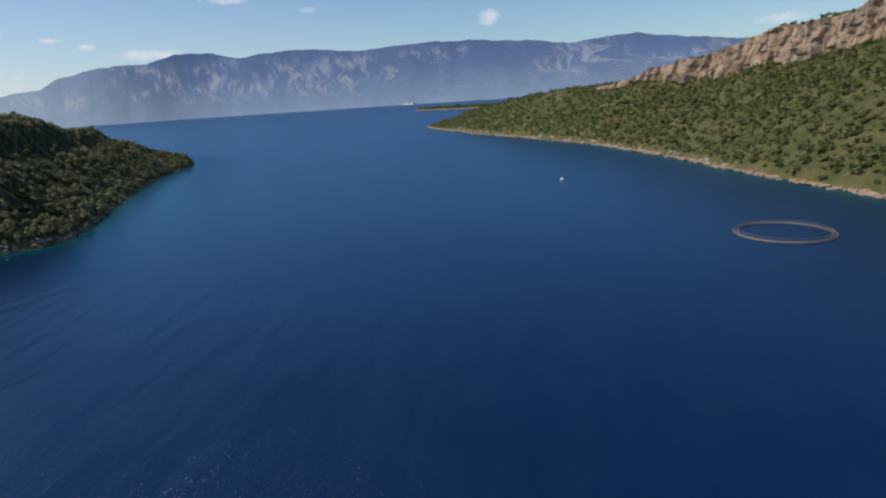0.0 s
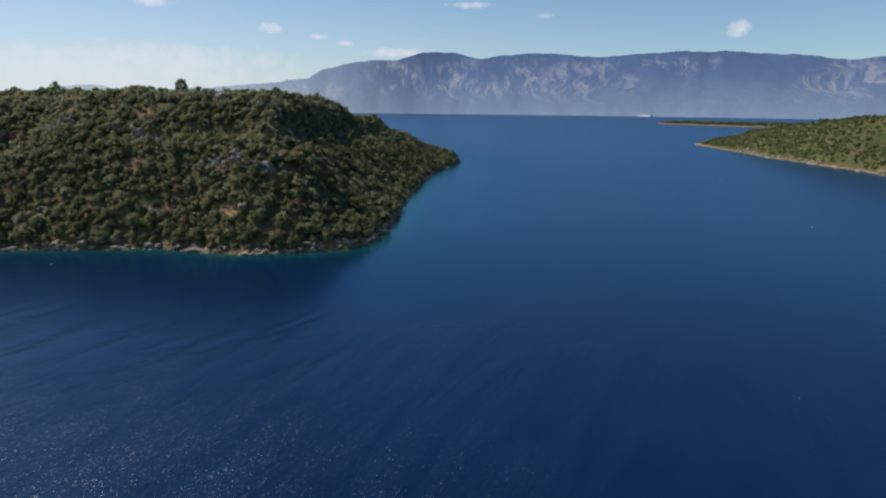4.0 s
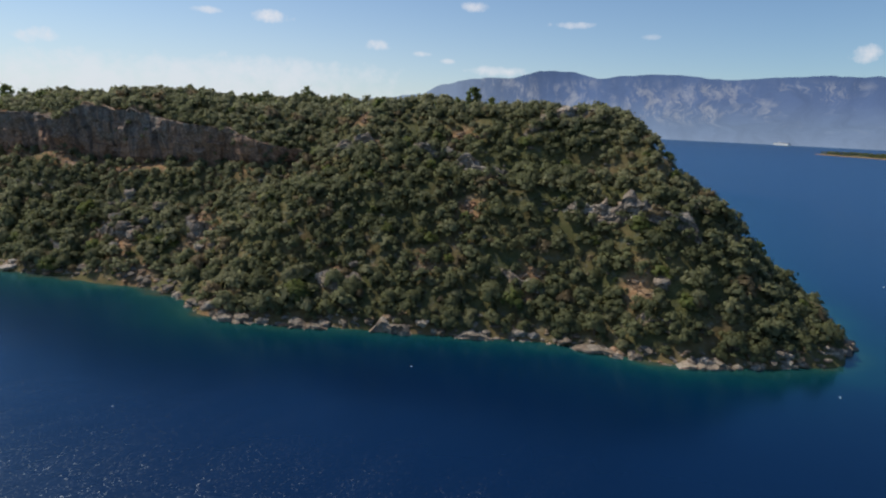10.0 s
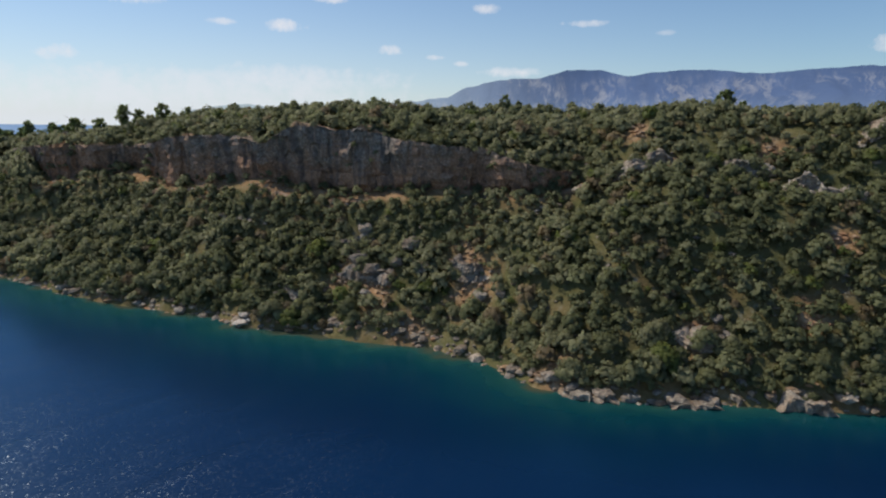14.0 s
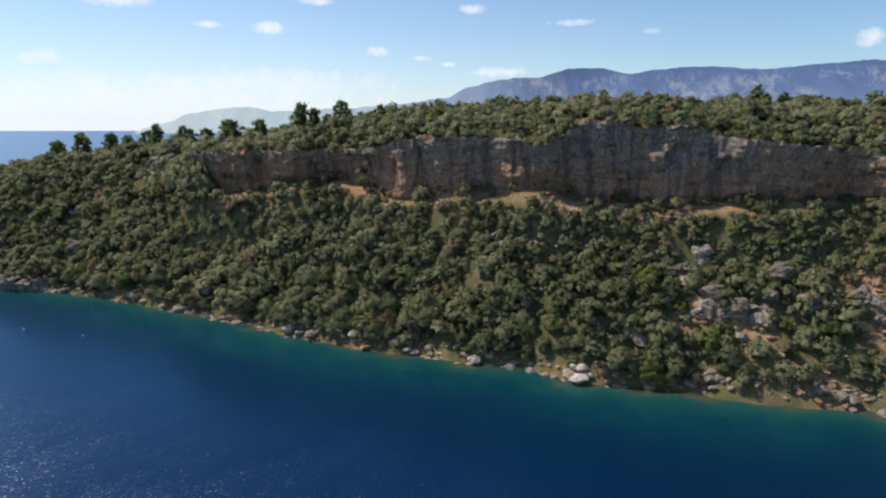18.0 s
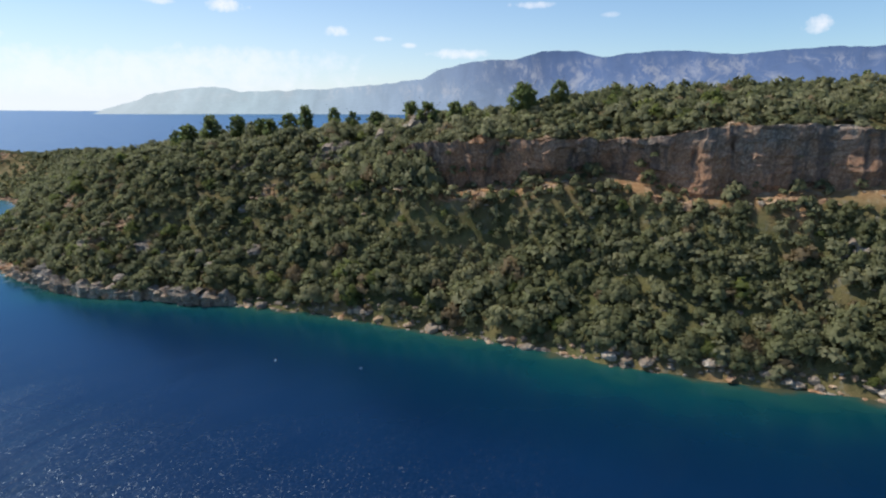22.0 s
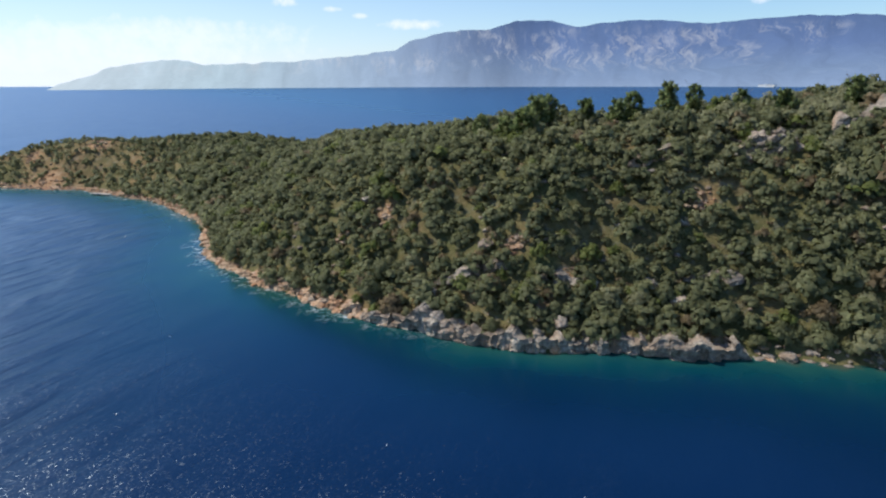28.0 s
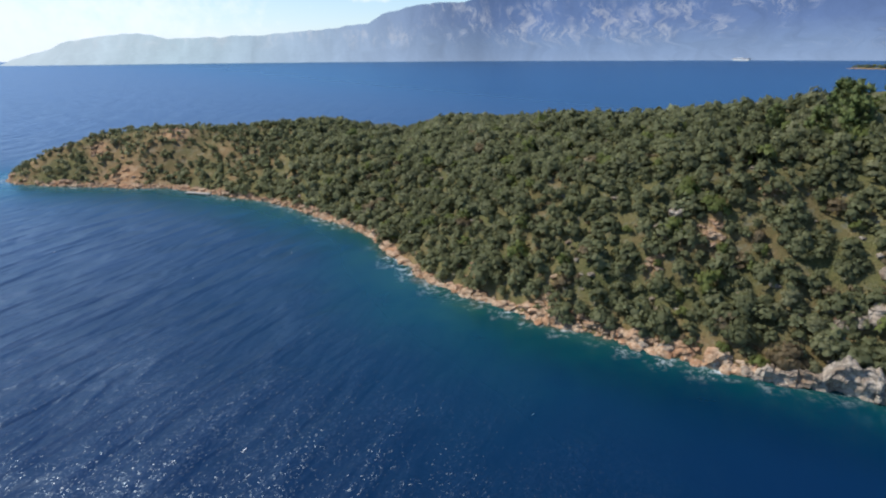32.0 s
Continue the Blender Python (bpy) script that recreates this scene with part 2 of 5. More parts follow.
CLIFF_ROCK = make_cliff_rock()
GREY_ROCK = make_rock("grey_limestone", ((0.075, 0.062, 0.05), (0.20, 0.172, 0.14), (0.43, 0.38, 0.315)), (0.30, 0.20, 0.125), 0.55)
PALE_ROCK = make_rock("pale_limestone", ((0.22, 0.19, 0.165), (0.46, 0.41, 0.36), (0.66, 0.61, 0.55)), (0.45, 0.33, 0.24), 0.3)
RIDGE_ROCK = make_rock("ridge_limestone", ((0.10, 0.08, 0.062), (0.27, 0.205, 0.15), (0.46, 0.375, 0.29)), (0.40, 0.22, 0.12), 0.6)
TAN_ROCK = make_rock("tan_limestone", ((0.11, 0.07, 0.044), (0.29, 0.195, 0.122), (0.52, 0.41, 0.30)), (0.36, 0.17, 0.08), 0.6)


SWELL_TURN = 29.0


def make_water():
    m, add, link, out = material("sea_water")
    p = position(add)
    shallow = attribute(add, "shallow")
    mottle = noise_of(add, link, p, 0.12, 5.0, 0.6)
    depth = calc(add, link, "ADD", shallow, calc(add, link, "MULTIPLY", calc(add, link, "SUBTRACT", mottle, 0.5), calc(add, link, "MULTIPLY", shallow, 0.9)))
    colour = ramp(add, link, depth, [(0.0, (0.0003, 0.0112, 0.0440)), (0.25, (0.0004, 0.019, 0.047)), (0.55, (0.0012, 0.038, 0.052)), (0.85, (0.010, 0.062, 0.056)), (1.0, (0.06, 0.066, 0.04))])
    patches = noise_of(add, link, stretched(add, link, p, (1, 2.2, 1), 25), 0.006, 4.0, 0.6)
    colour = blend(add, link, 1.0, colour, ramp(add, link, patches, [(0.3, 0.82), (0.7, 1.18)]), "MULTIPLY")
    wind = attribute(add, "open")
    colour = blend(add, link, 1.0, colour, ramp(add, link, wind, [(0.25, 1.0), (0.8, 0.9)]), "MULTIPLY")
    # small wind waves over a longer swell that runs across the bay
    chop = noise_of(add, link, stretched(add, link, p, (1.5, 0.8, 1), SWELL_TURN), 0.8, 4.0, 0.6, 0.2)
    swell = noise_of(add, link, stretched(add, link, p, (1.3, 0.36, 1), SWELL_TURN), 0.14, 2.6, 0.5, 0.3)
    gusts = noise_of(add, link, p, 0.03, 3.0, 0.6)
    ripple = calc(add, link, "ADD", calc(add, link, "MULTIPLY", chop, calc(add, link, "MULTIPLY_ADD", wind, 0.20, 0.02)), calc(add, link, "MULTIPLY", swell, calc(add, link, "MULTIPLY", calc(add, link, "POWER", wind, 2.5), 7.0)))
    normal = bump(add, link, ripple, 0.8, 0.6)
    body_normal = bump(add, link, calc(add, link, "ADD", calc(add, link, "MULTIPLY", chop, 0.25), calc(add, link, "MULTIPLY", swell, calc(add, link, "MULTIPLY_ADD", calc(add, link, "POWER", wind, 2.5), 2.6, 0.3))), 0.2, 0.6)
    foam = attribute(add, "foam")
    lace = ramp(add, link, noise_of(add, link, p, 0.6, 6.0, 0.75), [(0.50, 0.0), (0.62, 1.0)])
    colour = blend(add, link, calc(add, link, "MINIMUM", calc(add, link, "MULTIPLY", calc(add, link, "MULTIPLY", foam, lace), 1.6), 1.0), colour, (0.75, 0.8, 0.82))
    deep = add("ShaderNodeBsdfDiffuse")
    link(colour, deep.inputs[0])
    link(body_normal, deep.inputs["Normal"])
    shine = add("ShaderNodeBsdfGlossy")
    link(calc(add, link, "MULTIPLY_ADD", wind, 0.2, 0.18), shine.inputs["Roughness"])
    link(blend(add, link, wind, (0.40, 0.74, 1.0), (0.58, 0.79, 1.0)), shine.inputs["Color"])
    link(normal, shine.inputs["Normal"])
    edge = add("ShaderNodeFresnel", IOR=1.333)
    # wave slopes keep a rough sea from ever becoming a full mirror towards the horizon
    both = add("ShaderNodeMixShader")
    link(calc(add, link, "DIVIDE", calc(add, link, "MULTIPLY", edge.outputs[0], 0.80), calc(add, link, "ADD", edge.outputs[0], 0.55)), both.inputs[0])
    link(deep.outputs[0], both.inputs[1])
    link(shine.outputs[0], both.inputs[2])
    # flat wavelet faces tilted every way; the few that face the sun flash
    cell = add("ShaderNodeTexVoronoi", Scale=5.5)
    link(stretched(add, link, p, (1.3, 0.9, 1), SWELL_TURN), cell.inputs["Vector"])
    lean = add("ShaderNodeVectorMath")
    lean.operation = "SUBTRACT"
    link(cell.outputs["Color"], lean.inputs[0])
    lean.inputs[1].default_value = (0.5, 0.5, 0.5)
    tilt = add("ShaderNodeVectorMath")
    tilt.operation = "MULTIPLY"
    link(lean.outputs[0], tilt.inputs[0])
    tilt.inputs[1].default_value = (0.81, 0.81, 0.0)
    up = add("ShaderNodeVectorMath")
    up.operation = "ADD"
    link(tilt.outputs[0], up.inputs[0])
    up.inputs[1].default_value = (0.0, 0.0, 1.0)
    unit = add("ShaderNodeVectorMath")
    unit.operation = "NORMALIZE"
    link(up.outputs[0], unit.inputs[0])
    spark = add("ShaderNodeBsdfGlossy", Roughness=0.33)
    spark.inputs["Color"].default_value = (0.7, 0.86, 1.0, 1)
    link(unit.outputs[0], spark.inputs["Normal"])
    crest = ramp(add, link, calc(add, link, "ADD", calc(add, link, "MULTIPLY", swell, 0.6), calc(add, link, "MULTIPLY", gusts, 0.4)), [(0.40, 0.2), (0.60, 1.0)])
    last = add("ShaderNodeMixShader")
    link(calc(add, link, "MULTIPLY", calc(add, link, "MULTIPLY", crest, calc(add, link, "MAXIMUM", calc(add, link, "SUBTRACT", wind, 0.12), 0.0)), 0.052), last.inputs[0])
    link(both.outputs[0], last.inputs[1])
    link(spark.outputs[0], last.inputs[2])
    link(last.outputs[0], out.inputs[0])
    return m


def make_mountain():
    m, add, link, out = material("mountain_painted_haze")
    p = position(add)
    split = add("ShaderNodeSeparateXYZ")
    link(p, split.inputs[0])
    n = noise_of(add, link, stretched(add, link, p, (1, 0.03, 0.45)), 0.028, 9.0, 0.7, 0.5)
    patch = noise_of(add, link, stretched(add, link, p, (1, 0.3, 1.5)), 0.0034, 4.0, 0.55)
    scar = calc(add, link, "MULTIPLY", ramp(add, link, n, [(0.47, 0.0), (0.60, 1.0)]), ramp(add, link, patch, [(0.45, 0.0), (0.56, 1.0)]))
    scar = calc(add, link, "MULTIPLY", scar, ramp(add, link, calc(add, link, "DIVIDE", split.outputs[2], 315.0), [(0.15, 0.0), (0.4, 1.0), (0.8, 0.8), (0.93, 0.0)]))
    colour = blend(add, link, scar, (0.045, 0.06, 0.045), (0.42, 0.40, 0.38))
    # aerial haze painted as colour: pale blue at the foot, deeper blue higher up
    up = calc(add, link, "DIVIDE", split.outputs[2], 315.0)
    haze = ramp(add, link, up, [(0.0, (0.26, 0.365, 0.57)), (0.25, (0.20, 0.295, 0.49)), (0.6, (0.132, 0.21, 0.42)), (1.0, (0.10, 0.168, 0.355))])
    # the painted haze turns paler towards the left end of the range
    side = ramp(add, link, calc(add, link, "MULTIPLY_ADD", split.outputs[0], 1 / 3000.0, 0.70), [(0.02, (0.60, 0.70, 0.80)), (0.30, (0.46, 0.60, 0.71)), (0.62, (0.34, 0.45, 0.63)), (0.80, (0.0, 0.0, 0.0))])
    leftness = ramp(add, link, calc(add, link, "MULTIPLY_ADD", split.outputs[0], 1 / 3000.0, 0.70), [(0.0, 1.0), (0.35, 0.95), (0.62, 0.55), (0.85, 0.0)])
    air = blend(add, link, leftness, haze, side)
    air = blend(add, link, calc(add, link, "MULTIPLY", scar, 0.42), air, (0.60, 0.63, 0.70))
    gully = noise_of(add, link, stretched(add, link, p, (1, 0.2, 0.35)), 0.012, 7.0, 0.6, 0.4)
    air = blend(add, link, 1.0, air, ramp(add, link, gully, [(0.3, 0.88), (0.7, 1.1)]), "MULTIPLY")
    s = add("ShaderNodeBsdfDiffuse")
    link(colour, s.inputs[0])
    # the haze colour glows by itself; little of the range takes real light
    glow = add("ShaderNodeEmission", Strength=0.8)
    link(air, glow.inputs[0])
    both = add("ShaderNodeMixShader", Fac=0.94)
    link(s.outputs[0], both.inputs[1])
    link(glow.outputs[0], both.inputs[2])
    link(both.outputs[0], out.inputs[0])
    return m


WATER = make_water()
MOUNTAIN = make_mountain()


def plain(name, colour, rough, wear=0.25, metal=0.0):
    m, add, link, out = material(name)
    n = noise_of(add, link, position(add), 2.5, 6.0, 0.7)
    dark = tuple(c * (1 - wear) for c in colour)
    s = surface(add, link, out, blend(add, link, n, dark, colour), rough, bump(add, link, n, 0.2, 0.02))
    s.inputs["Metallic"].default_value = metal
    return m


FLOAT_PIPE = plain("weathered_pipe", (0.17, 0.15, 0.14), 0.6)
NET = plain("wet_net", (0.035, 0.045, 0.045), 0.8)
WHITE = plain("white_paint", (0.75, 0.75, 0.73), 0.5)
FOAM = plain("sea_foam", (0.72, 0.77, 0.8), 0.7, 0.15)
PLANK = plain("bleached_planks", (0.45, 0.41, 0.36), 0.85)


# ---- ground forms ----
def lattice(ix, iy, seed):
    h = (ix.astype(np.int64) * 374761393 + iy.astype(np.int64) * 668265263 + seed * 974711) & 0x7FFFFFFF
    h = ((h ^ (h >> 13)) * 1274126177) & 0x7FFFFFFF
    return ((h ^ (h >> 16)) & 0xFFFF) / 65535.0


def value_noise(x, y, size, seed=0):
    u, v = np.asarray(x) / size, np.asarray(y) / size
    ix, iy = np.floor(u), np.floor(v)
    fx, fy = u - ix, v - iy
    fx, fy = fx * fx * (3 - 2 * fx), fy * fy * (3 - 2 * fy)
    a, b = lattice(ix, iy, seed), lattice(ix + 1, iy, seed)
    c, d = lattice(ix, iy + 1, seed), lattice(ix + 1, iy + 1, seed)
    return (a * (1 - fx) + b * fx) * (1 - fy) + (c * (1 - fx) + d * fx) * fy - 0.5


def fbm(x, y, size, seed=0, octaves=4):
    return sum(value_noise(x, y, size / 2**k, seed + k) * 0.55**k for k in range(octaves))


def inland(x, y, shore):
    """Distance from a closed shoreline, positive on land."""
    x, y = np.asarray(x, float), np.asarray(y, float)
    best, inside = np.full(x.shape, 1e9), np.zeros(x.shape, bool)
    for (ax, ay), (bx, by) in zip(shore, shore[1:] + shore[:1]):
        ex, ey = bx - ax, by - ay
        t = np.clip(((x - ax) * ex + (y - ay) * ey) / (ex * ex + ey * ey), 0, 1)
        best = np.minimum(best, (x - ax - t * ex) ** 2 + (y - ay - t * ey) ** 2)
        if ay != by:
            inside ^= ((ay > y) != (by > y)) & (x < ex * (y - ay) / (by - ay) + ax)
    return np.sqrt(best) * np.where(inside, 1, -1)


CAPE = [(174, 394), (167, 370), (150, 318), (140, 262), (133, 210), (129, 170), (125, 130), (121, 110), (115, 98.5), (100, 94), (86, 91.5),
        (75, 93), (66, 97), (56, 99), (44, 98.5), (30, 99), (18, 98.5), (6, 97), (-3, 97.5), (-12, 102), (-21, 110), (-32, 117), (-46, 119),
        (-57, 121.5), (-72, 122.5), (-83, 127.5), (-92, 129.5), (-109, 134.5), (-121, 137.5), (-136, 143.5), (-151, 150.5), (-162, 155),
        (-182, 163), (-204, 167.5), (-220, 170), (-234, 171), (-244, 175), (-252, 181), (-257, 182), (-265, 188), (-276, 198), (-288, 208),
        (-297, 218), (-305, 227), (-311, 241), (-316, 260), (-326, 275), (-340, 293), (-354, 306), (-371, 317), (-388, 327), (-403, 329),
        (-415, 333), (-430, 336), (-448, 342), (-453, 356), (-425, 402), (-370, 434), (-325, 442), (-302, 450), (-240, 470), (-100, 470),
        (60, 470), (150, 440)]
FRONT = CAPE[:56]
EAST = [(340, -400), (355, -120), (376, -30), (388, 21), (399, 60), (418, 113), (432, 170), (445, 228), (448, 270), (450, 330), (453, 420),
        (462, 530), (470, 610), (480, 640), (500, 655), (580, 700), (920, 740), (1250, 740), (1250, -400)]
SPIT = [(800, 1570), (825, 1500), (870, 1380), (960, 1300), (1150, 1270), (1350, 1290), (1300, 1400), (1050, 1420), (930, 1480), (850, 1600)]


def shore_run(east, west):
    """The stretch of the cape's seaward shoreline between two eastings."""
    return [p for p in FRONT if west <= p[0] <= east]


def cape_inland(x, y):
    return inland(x, y, CAPE) + 3.0 * fbm(x, y, 14, 3, 3)


def cliff_line(x):
    return np.interp(x, [-190, -175, -160, -122, -93, -74, -50, -10, 20], [192, 188, 180.5, 172, 160, 156, 151, 147, 146]) + 3.5 * fbm(x, x * 0, 16, 61, 3)


def cliff_rise(x):
    return np.interp(x, [-185, -174, -164, -120, -90, -77, -72, -48, -38, -5, 15], [0, 2.5, 6.5, 9.8, 10.2, 11.2, 13.8, 13.2, 11, 5, 0]) * (1 + 0.22 * fbm(x, np.asarray(x) * 0, 15, 63, 3))


def cliff_foot(x):
    return np.interp(x, [-185, -160, -137, -124, -108, -95, -75, -60, -40, 0], [27, 26.3, 26.2, 28.2, 26.6, 27.0, 27.5, 26.2, 26.6, 28])


def cape_height(x, y, d=None):
    x, y = np.asarray(x, float), np.asarray(y, float)
    d = cape_inland(x, y) if d is None else d
    slope = np.interp(d, [-20, -4, 0, 1.5, 10, 20, 28, 40, 55, 80, 200], [-9, -2.5, 0, 1.5, 9, 18.5, 25.5, 33.5, 40.5, 43.8, 45.5])
    soft = np.interp(x, [-440, -420, -350, -300, -260, 78, 112], [0.85, 0.75, 0.62, 0.8, 1.0, 1.0, 0.84])
    soft = soft + np.where(x > 60, 1 - soft, 0) * np.clip((d - 30) / 16, 0, 1)
    steep = 1 + np.interp(x, [0, 35, 88, 105], [0, 0.16, 0.16, 0]) * np.interp(d, [0, 8, 26, 42], [0.4, 1, 1, 0])
    slope = np.where(d > 0, slope * soft * steep, slope)
    g, rise = y - cliff_line(x), cliff_rise(x)
    w = np.clip(rise / 5, 0, 1)
    apron = cliff_foot(x) + np.interp(g, [-15, -9, -5.5, 0], [-7.5, -2.8, -0.5, 0.3])
    below = np.where(g > -9, apron, np.minimum(slope, apron) * np.clip((-9 - g) / 4, 0, 1) + apron * np.clip((g + 13) / 4, 0, 1))
    above = 27.0 + rise + np.maximum(18.0 - rise, 2.0) * np.clip(g / 38, 0, 1) ** 0.75
    z = slope * (1 - w) + w * np.where(g < 0, below, above)
    head = np.interp(x, [40, 65, 118, 135], [0, 1, 1, 0]) * np.interp(y, [125, 145, 250, 290], [0, 1, 1, 0])
    z = z + np.interp(x, [-30, 10, 100, 125], [0, 1.6, 1.6, 0]) * np.clip((d - 40) / 12, 0, 1)
    z = np.where(head > 0, np.maximum(z, np.minimum(z + head * 6.5 * np.clip((d - 38) / 4, 0, 1), 45.4)), z)
    # a rock step round the head of the east slope
    e = np.interp(x, [20, 45, 100, 130], [0, 1, 1, 0])
    z = z + e * 3.0 * np.clip((d - 36) / 2.0, 0, 1) - e * 3.0 * np.clip((d - 26) / 10.0, 0, 1)
    top = np.interp(x, [-460, -440, -415, -398, -326, -308, -280, -250, -200, -165, -150, -135, -118, -100],
                    [12, 17, 18.5, 18, 16, 13.0, 19.5, 27, 33.5, 36.5, 38, 40.5, 44, 47])
    back = np.interp(y, [205, 230, 260, 300, 340, 370, 400, 450], [52, 33.2, 28.8, 23, 18.5, 15.5, 12, 2])
    top = np.minimum(top, back + np.clip(x + 200, 0, 60) * 0.08 + np.clip(x + 135, 0, 60) * 0.12)
    top = np.minimum(top, np.interp(y, [255, 315, 392], [60, 33, 9]) + np.interp(x, [60, 120], [40, 0]))
    top = np.minimum(top, 2.5 + np.abs(x + 305) * 0.35 + np.clip(395 - y, 0, 300) * 0.13 + np.where(x > -304, np.clip(x + 304, 0, 60) * 0.3, 0))
    k = 2.0
    z = -k * np.logaddexp(-z / k, -np.maximum(top, 0.5) / k)
    return z + np.clip(d / 8, 0, 1) * 2.6 * fbm(x, y, 22, 9, 4)


def east_inland(x, y):
    return inland(x, y, EAST) + 5.0 * fbm(x, y, 30, 17, 3)


def east_height(x, y, d=None):
    x, y = np.asarray(x, float), np.asarray(y, float)
    d = east_inland(x, y) if d is None else d
    cap = np.interp(y, [-400, 60, 104, 140, 183, 236, 300, 390, 500, 590, 645], [106, 83, 75, 70, 64, 55, 41, 36, 26, 13, 4]) + 3 * fbm(x, y, 60, 23)
    rise = np.interp(y, [-400, 60, 104, 140, 183, 236, 275, 310, 335], [24, 22, 20, 20, 17, 11, 4, 2, 0])
    edge = np.interp(y, [-400, 60, 104, 140, 183, 236, 300, 500], [170, 127, 117, 107, 97, 86, 72, 38]) + 9 * fbm(y, y * 0, 40, 29, 3)
    low = (cap - rise) * np.clip(d / edge, 0, 1) ** 0.85
    z = np.where(d < edge, low, cap - rise + rise * np.clip((d - edge) / 4.0, 0, 1))
    return np.where(d < 0, d * 0.4, z + 1.4) + np.clip(d / 10, 0, 1) * 3.5 * fbm(x, y, 30, 31)


def spit_height(x, y):
    d = inland(x, y, SPIT) + 8 * fbm(x, y, 40, 41)
    return np.where(d > 0, np.minimum(d * 0.12, 3.5), d * 0.1), d


def mesh_object(name, verts, faces, mat, smooth=True, attributes=(), normals=None):
    """faces: an array of triangles or of quads."""
    faces = np.asarray(faces, np.int32)
    n, sides = faces.shape
    mesh = bpy.data.meshes.new(name)
    mesh.vertices.add(len(verts))
    mesh.vertices.foreach_set("co", np.asarray(verts, np.float32).ravel())
    mesh.loops.add(n * sides)
    mesh.loops.foreach_set("vertex_index", faces.ravel())
    mesh.polygons.add(n)
    mesh.polygons.foreach_set("loop_start", np.arange(n, dtype=np.int32) * sides)
    mesh.polygons.foreach_set("use_smooth", np.full(n, smooth))
    for key, values in attributes:
        mesh.attributes.new(key, "FLOAT", "POINT").data.foreach_set("value", np.asarray(values, np.float32))
    mesh.materials.append(mat)
    mesh.update(calc_edges=True)
    if normals is not None:
        mesh.attributes.new("custom_normal", "FLOAT_VECTOR", "POINT").data.foreach_set("vector", np.asarray(normals, np.float32).ravel())
    return new(name, mesh)


def grid_faces(nu, nv):
    i = np.arange(nu * nv).reshape(nu, nv)
    return np.stack([i[:-1, :-1], i[1:, :-1], i[1:, 1:], i[:-1, 1:]], -1).reshape(-1, 4)


def land(name, xs, ys, height, distance, mat, label, floor=-14, bare=None):
    gx, gy = np.meshgrid(xs, ys, indexing="ij")
    d = distance(gx, gy)
    z = height(gx, gy)
    faces = grid_faces(len(xs), len(ys))
    keep = (d.ravel()[faces] > floor).any(1)
    extra = np.zeros(gx.size) if bare is None else bare(gx, gy, d).ravel()
    ob = mesh_object(name, np.stack([gx, gy, z], -1).reshape(-1, 3), faces[keep], mat, True, [("bare", extra)])
    return tagged(ob, label, "ground", kind="structure")


# places where the soil lies open: x, y, radius
BARE_SIZE = 0.75
BARE = [(-24, 124.5, 6), (-93, 154, 4), (-45, 129, 4), (-36, 119, 5), (-30, 112, 4), (-404, 334, 9),
        (-390, 352, 6), (-418, 350, 5), (-75, 150, 4), (-286, 210, 3), (-296, 224, 2.4), (78, 104, 4), (-8, 102, 4), (-58, 147, 5),
        (-235, 187.7, 2.4), (-227, 181.6, 2.2), (-242, 183.6, 2.2), (-247, 188, 2), (-269, 206, 1.8), (-259.5, 205.6, 2), (-249, 207.7, 1.8), (-232, 177, 2),
        (-25.5, 129, 5), (-26, 135, 3.5), (-44, 125.5, 4), (-52, 131, 4), (21, 132, 3.5), (16, 140.4, 4), (11, 152, 4), (43, 121.4, 3.5), (38, 145.5, 4),
        (47, 129, 3), (15, 108, 3), (56, 109, 3.5), (34, 109.5, 3), (-200, 190, 3)]


def bareness(x, y, d):
    b = np.zeros(np.shape(x))
    for bx, by, r in BARE:
        b = np.maximum(b, np.clip(1.5 - np.hypot(x - bx, y - by) / (r * BARE_SIZE), 0, 1))
    shore = np.clip(1 - np.abs(d - 1.3) / 2.9, 0, 1) * np.interp(x, [-300, -255, -245, -20, 0, 130], [0.3, 0.3, 0.15, 0.1, 0.2, 0.2])
    ledge = np.clip(1.2 - np.abs(y - cliff_line(x) + 5.2) / 2.9, 0, 1) * np.clip(cliff_rise(x) / 5, 0, 1)
    knob = np.interp(x, [-380, -335], [0.22, 0])
    return np.clip(np.maximum(np.maximum(b, shore), np.maximum(ledge * 0.9, knob)) + fbm(x, y, 9, 77) * 0.6, 0, 1) * (np.maximum(np.maximum(b, shore), np.maximum(ledge, knob)) > 0.02)


land("ground_cape", np.arange(-475, 215, 2.0), np.arange(64, 492, 2.0), cape_height, cape_inland, GROUND, "stony scrub-covered slope of a rocky cape above the sea", bare=bareness)
land("ground_east", np.arange(318, 1260, 6.0), np.arange(-400, 760, 6.0), east_height, east_inland, HILL_GROUND, "scrub-covered hillside with a cliff along its ridge", -20, lambda x, y, d: 0.15 * np.clip(1 - d / 3, 0, 1) * (d > -6))
land("ground_spit", np.arange(760, 1400, 10.0), np.arange(1230, 1650, 10.0), lambda x, y: spit_height(x, y)[0], lambda x, y: spit_height(x, y)[1], HILL_GROUND, "low flat spit of land far across the water", -25, lambda x, y, d: np.clip(1.2 - d / 14, 0, 1))


